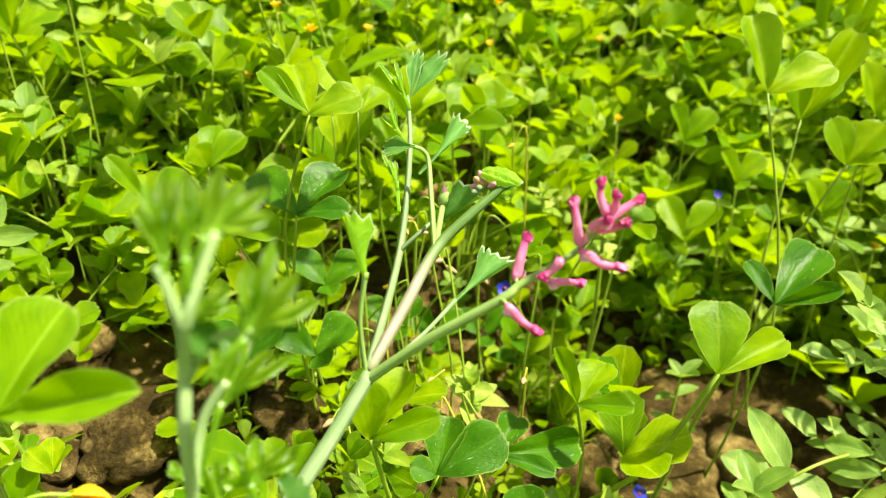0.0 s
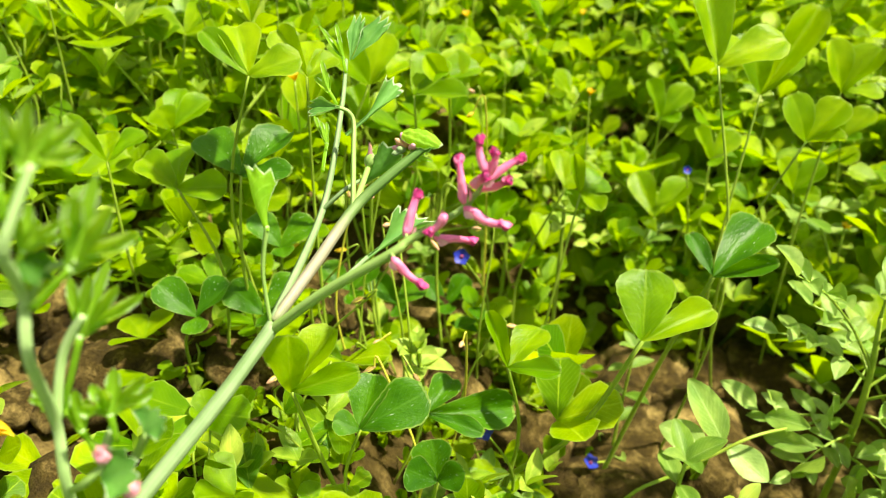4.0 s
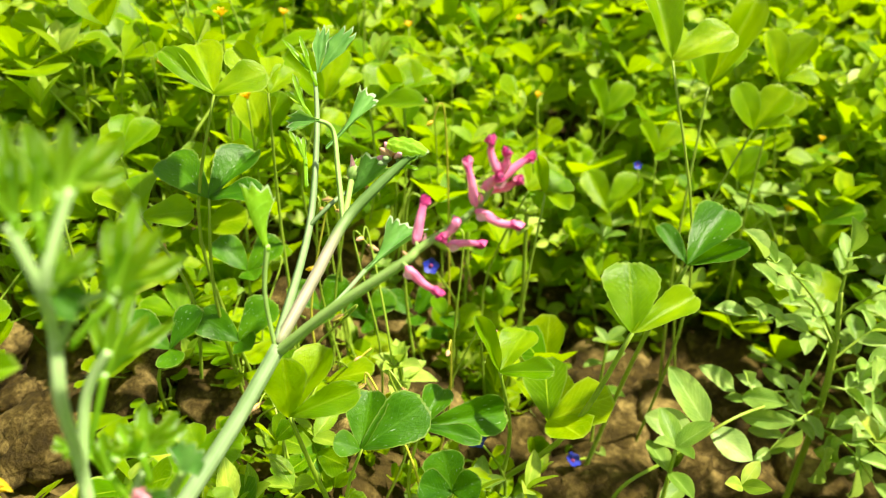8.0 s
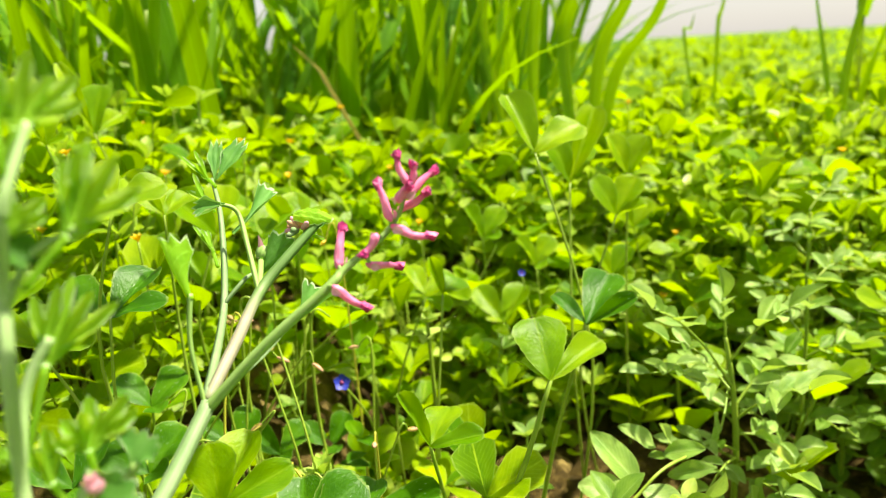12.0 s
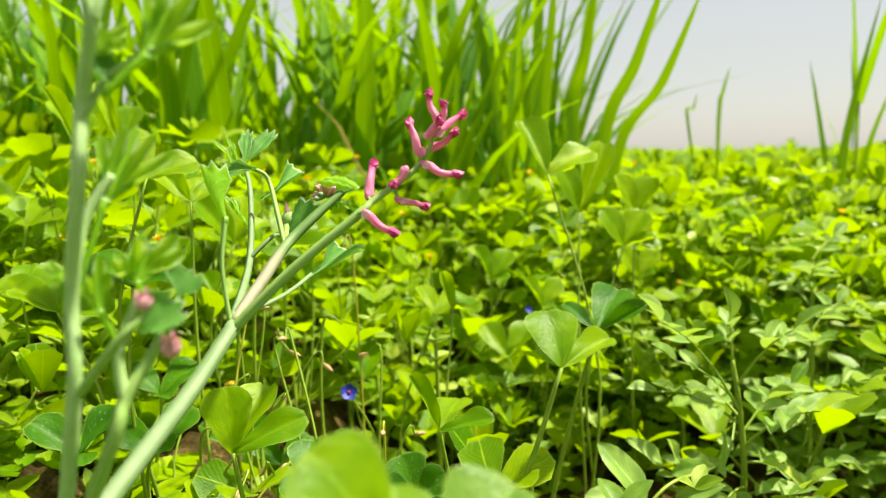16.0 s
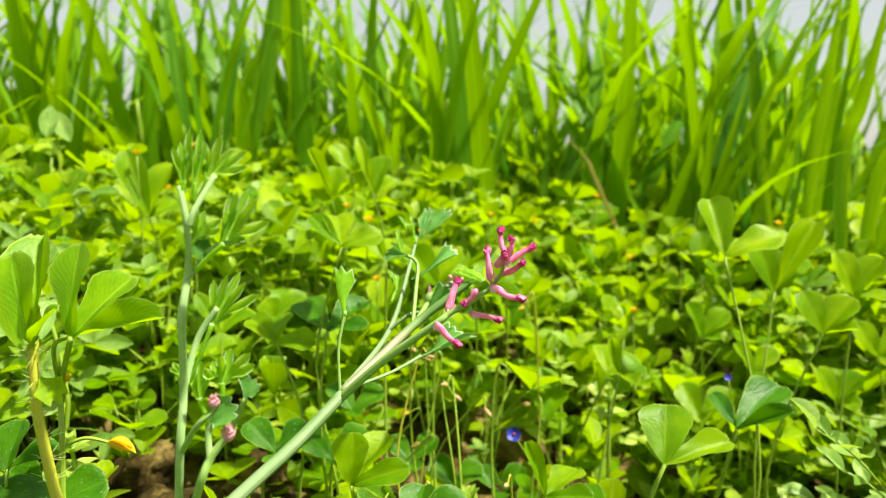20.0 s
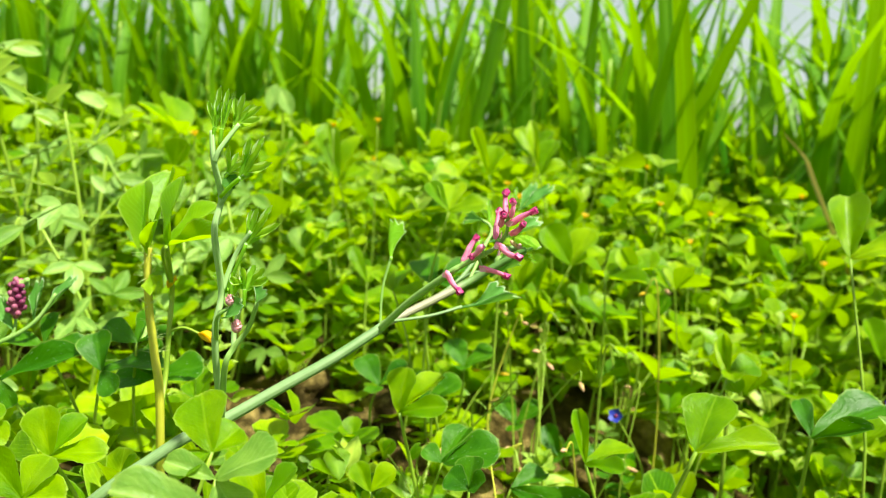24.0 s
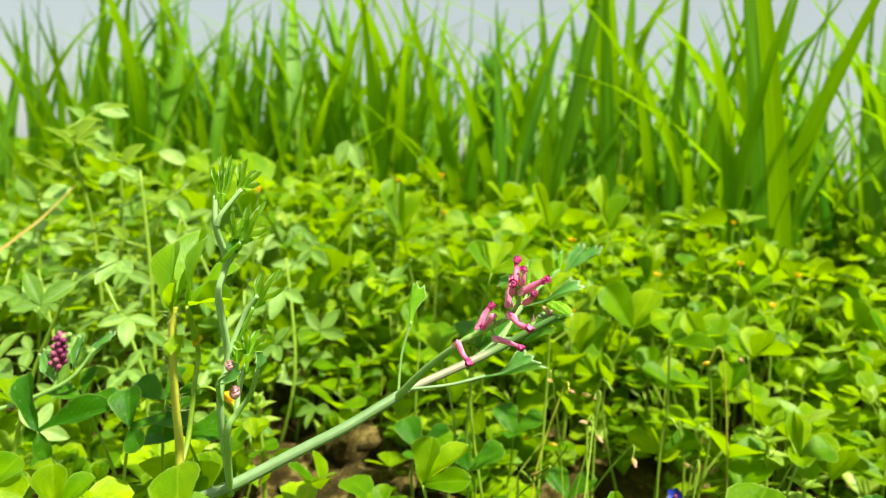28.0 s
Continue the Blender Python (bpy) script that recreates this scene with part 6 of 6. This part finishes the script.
# ---- yellow clover heads, dry seed stalks, dead blades ----
YELLOW_AT = [(-0.157, 0.414, 0.222), (-0.164, 0.382, 0.199), (-0.103, 0.328, 0.203), (-0.142, 0.372, 0.237), (-0.073, 0.450, 0.229), (-0.243, 0.312, 0.266),
             (-0.251, 0.216, 0.257), (-0.219, 0.329, 0.271), (-0.111, 0.419, 0.218), (-0.119, 0.352, 0.232)]
YELLOW_AT += [(pick(-0.5, 0.35), pick(0.36, 0.62), 0) for _ in range(22)]
for i, (x, y, z) in enumerate(YELLOW_AT):
    g = ground_height(x, y)
    z = z or canopy_top(x, y) + pick(-0.01, 0.02)
    yc = thing("yellow_clover", (x, y, g), "small yellow clover flower on a thin stalk", "clover", "yellow clover flowers")
    stem_part(yc, "stalk", [(x, y, g), (x + pick(-0.006, 0.006), y, (g + z) / 2), (x, y, z)], (0.0006, 0.0004), STALK)
    for q in range(5):
        d = V((math.cos(q * 1.26), math.sin(q * 1.26), pick(0.7, 2.2))).normalized()
        m, ln = frame_to(V((0, 0, z - g)), V((0, 0, z - g)) + d * 0.0042)
        part("petal", moved(blade_sheet(oval, 4, 5, fold=0.5, arch=0.1, seed=q), m @ Matrix.Diagonal((ln, 0.0026, ln, 1))), YELLOW, yc)

SEED_AT = [(-0.053, 0.260, 0.184), (-0.057, 0.296, 0.170), (-0.046, 0.289, 0.159), (-0.050, 0.272, 0.190), (-0.040, 0.280, 0.168), (-0.015, 0.347, 0.199), (-0.021, 0.392, 0.186), (-0.062, 0.282, 0.176), (-0.036, 0.262, 0.172)]
for i in range(22):
    x, y = pick(-0.085, 0.0), pick(0.20, 0.33)
    z = pick(0.125, 0.160)
    if i < len(SEED_AT):
        x, y, z = SEED_AT[i]
    g = ground_height(x, y)
    st = thing("dry_seed_stalk", (x, y, g), "thin yellow-green stalk with a small withered seed head", "seed stalk", "dry seed stalks")
    end = V((x + pick(-0.014, 0.014), y + pick(-0.012, 0.012), z))
    nod = end + V((pick(-0.006, 0.006), pick(-0.005, 0.003), pick(-0.004, 0.002)))
    stem_part(st, "stalk", [(x, y, g), (x + pick(-0.016, 0.016), y + pick(-0.010, 0.010), (g + z) / 2), tuple(end), tuple(nod)], (0.0005, 0.0004, 0.0003), STALK if i % 5 else STALK_YELLOW)
    c = nod - V((x, y, g))
    d = (nod - end).normalized()
    hl = pick(0.0030, 0.0054)
    head = part("seed_head", lathe(c - d * 0.0006, c + d * hl, (0.0003, 0.0006, 0.0009, 0.0010, 0.0007, 0.0003), 7), YELLOW if i % 6 == 5 else STRAW if i % 2 else BROWN_BUD, st)
    for q in range(3):                           # withered sepals
        o = V((math.cos(q * 2.1), math.sin(q * 2.1), 0.2))
        m, ln = frame_to(c - d * 0.0004, c + d * hl * 0.7 + o * 0.0013, o)
        part("sepal", moved(blade_sheet(pointed, 2, 4, fold=0.3, seed=q), m @ Matrix.Diagonal((ln, 0.0011, ln, 1))), STALK_YELLOW, head)

for x, y, z in ((-0.050, 0.296, 0.181), (-0.024, 0.312, 0.168), (-0.100, 0.318, 0.128), (-0.066, 0.262, 0.140)):
    g = ground_height(x, y)
    md = thing("yellow_medick", (x, y, g), "sprig with a pair of small yellow pea flowers", "medick", "yellow medick sprigs")
    stem_part(md, "stalk", [(x - 0.004, y, g), (x - 0.010, y + 0.004, (g + z) / 2), (x - 0.008, y, z), (x, y, z - 0.001)], (0.0007, 0.0006, 0.0004), STALK)
    for q in (-1, 1):
        c = V((0, 0, z - g - 0.001))
        pea_flower(md, c, c + V((0.0056, 0.001 * q, 0.0012 * q - 0.001)), 0.0028)

for pts, w in DEAD_BLADES:
    p, q = V(pts[0]), V(pts[1])
    back = (p - q).normalized()
    b = p + back * min(0.09, (p.z - ground_height(p.x, p.y)) / max(0.2, -back.z))
    line = smooth_line([tuple(b)] + pts, 5)
    vs, fs, us = [], [], []
    for i, q in enumerate(line):
        v = i / (len(line) - 1)
        for j, u in enumerate((-1, 0, 1)):
            vs.append(q - b + V((u * w * 0.5 * ribbon(v), -0.12 * abs(u) * w, 0)))
            us.append((j / 2, v))
    for i in range(len(line) - 1):
        fs += [(i * 3, i * 3 + 1, i * 3 + 4, i * 3 + 3), (i * 3 + 1, i * 3 + 2, i * 3 + 5, i * 3 + 4)]
    ob = new("dead_blade", make_mesh("dead_blade", vs, fs, us, DRY))
    ob.location = b
    tagged(ob, "withered orange-brown grass blade among the green", "grass blade", "dead blades")


# ---- broad blades and sprigs at the edge of the wheat ----
def long_blade(plant, points, width, mat):
    """A broad grass blade along points, folded along its middle."""
    base = V(plant.location)
    line = smooth_line([V(p) - base for p in points], 6)
    vs, fs, us = [], [], []
    n = len(line) - 1
    for i, q in enumerate(line):
        v = i / n
        w = width * 0.5 * ribbon(v) * min(1.0, 0.4 + 1.1 * v)
        side = V((0.93, -0.25 + 0.5 * v, 0.0)) * w
        vs += [q - side + V((0, -0.12 * w, 0)), q - side * 0.5, q, q + side * 0.5, q + side + V((0, -0.12 * w, 0))]
        us += [(0, v), (0.25, v), (0.5, v), (0.75, v), (1, v)]
    for i in range(n):
        fs += [(i * 5 + j, i * 5 + j + 1, i * 5 + j + 6, i * 5 + j + 5) for j in range(4)]
    return part("blade", (vs, fs, us), mat, plant)


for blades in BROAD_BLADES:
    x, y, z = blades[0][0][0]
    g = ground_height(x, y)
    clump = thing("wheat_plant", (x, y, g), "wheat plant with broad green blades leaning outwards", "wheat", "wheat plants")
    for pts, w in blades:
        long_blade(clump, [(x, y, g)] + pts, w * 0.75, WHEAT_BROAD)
for i, (x, y, z) in enumerate(SPRIGS):
    g = ground_height(x, y)
    m = pose(x, y, g, pick(-6, 6), pick(-6, 6), pick(0, 360)) @ Matrix.Diagonal((1.35, 1.35, max(0.4, (z - g) / 0.10), 1))
    copy_thing(VETCH_PROTOS[i % 4], m).matrix_basis = m

for stem in SPRIG_STEMS:
    x, y, z = stem[0]
    g = ground_height(x, y)
    vp = thing("vetch_plant", (x, y, g), "pale green vetch sprig with smooth oval leaflets", "vetch", "vetch plants")
    stem_part(vp, "stem", [(x, y, g)] + stem, (0.0010, 0.0006), STALK)
    for a, tip, w in SPRIG_LEAFLETS:
        near = min(SPRIG_STEMS, key=lambda s: min((V(a) - V(p)).length for p in s))
        if near is not stem:
            continue
        joint = min(smooth_line(stem, 5), key=lambda p: (p - V(a)).length)
        stem_part(vp, "leaf_stalk", [tuple(joint), a], (0.0005, 0.0004), STALK)
        m, ln = frame_to(V(a) - V(vp.location), V(tip) - V(vp.location), V((0.55, -0.6, 0.6)))
        part("leaflet", moved(blade_sheet(oval, 6, 9, fold=0.2, arch=0.08, wave=0.02, seed=int(w * 9e3)), m @ Matrix.Diagonal((ln, w, ln, 1))), VETCH, vp)
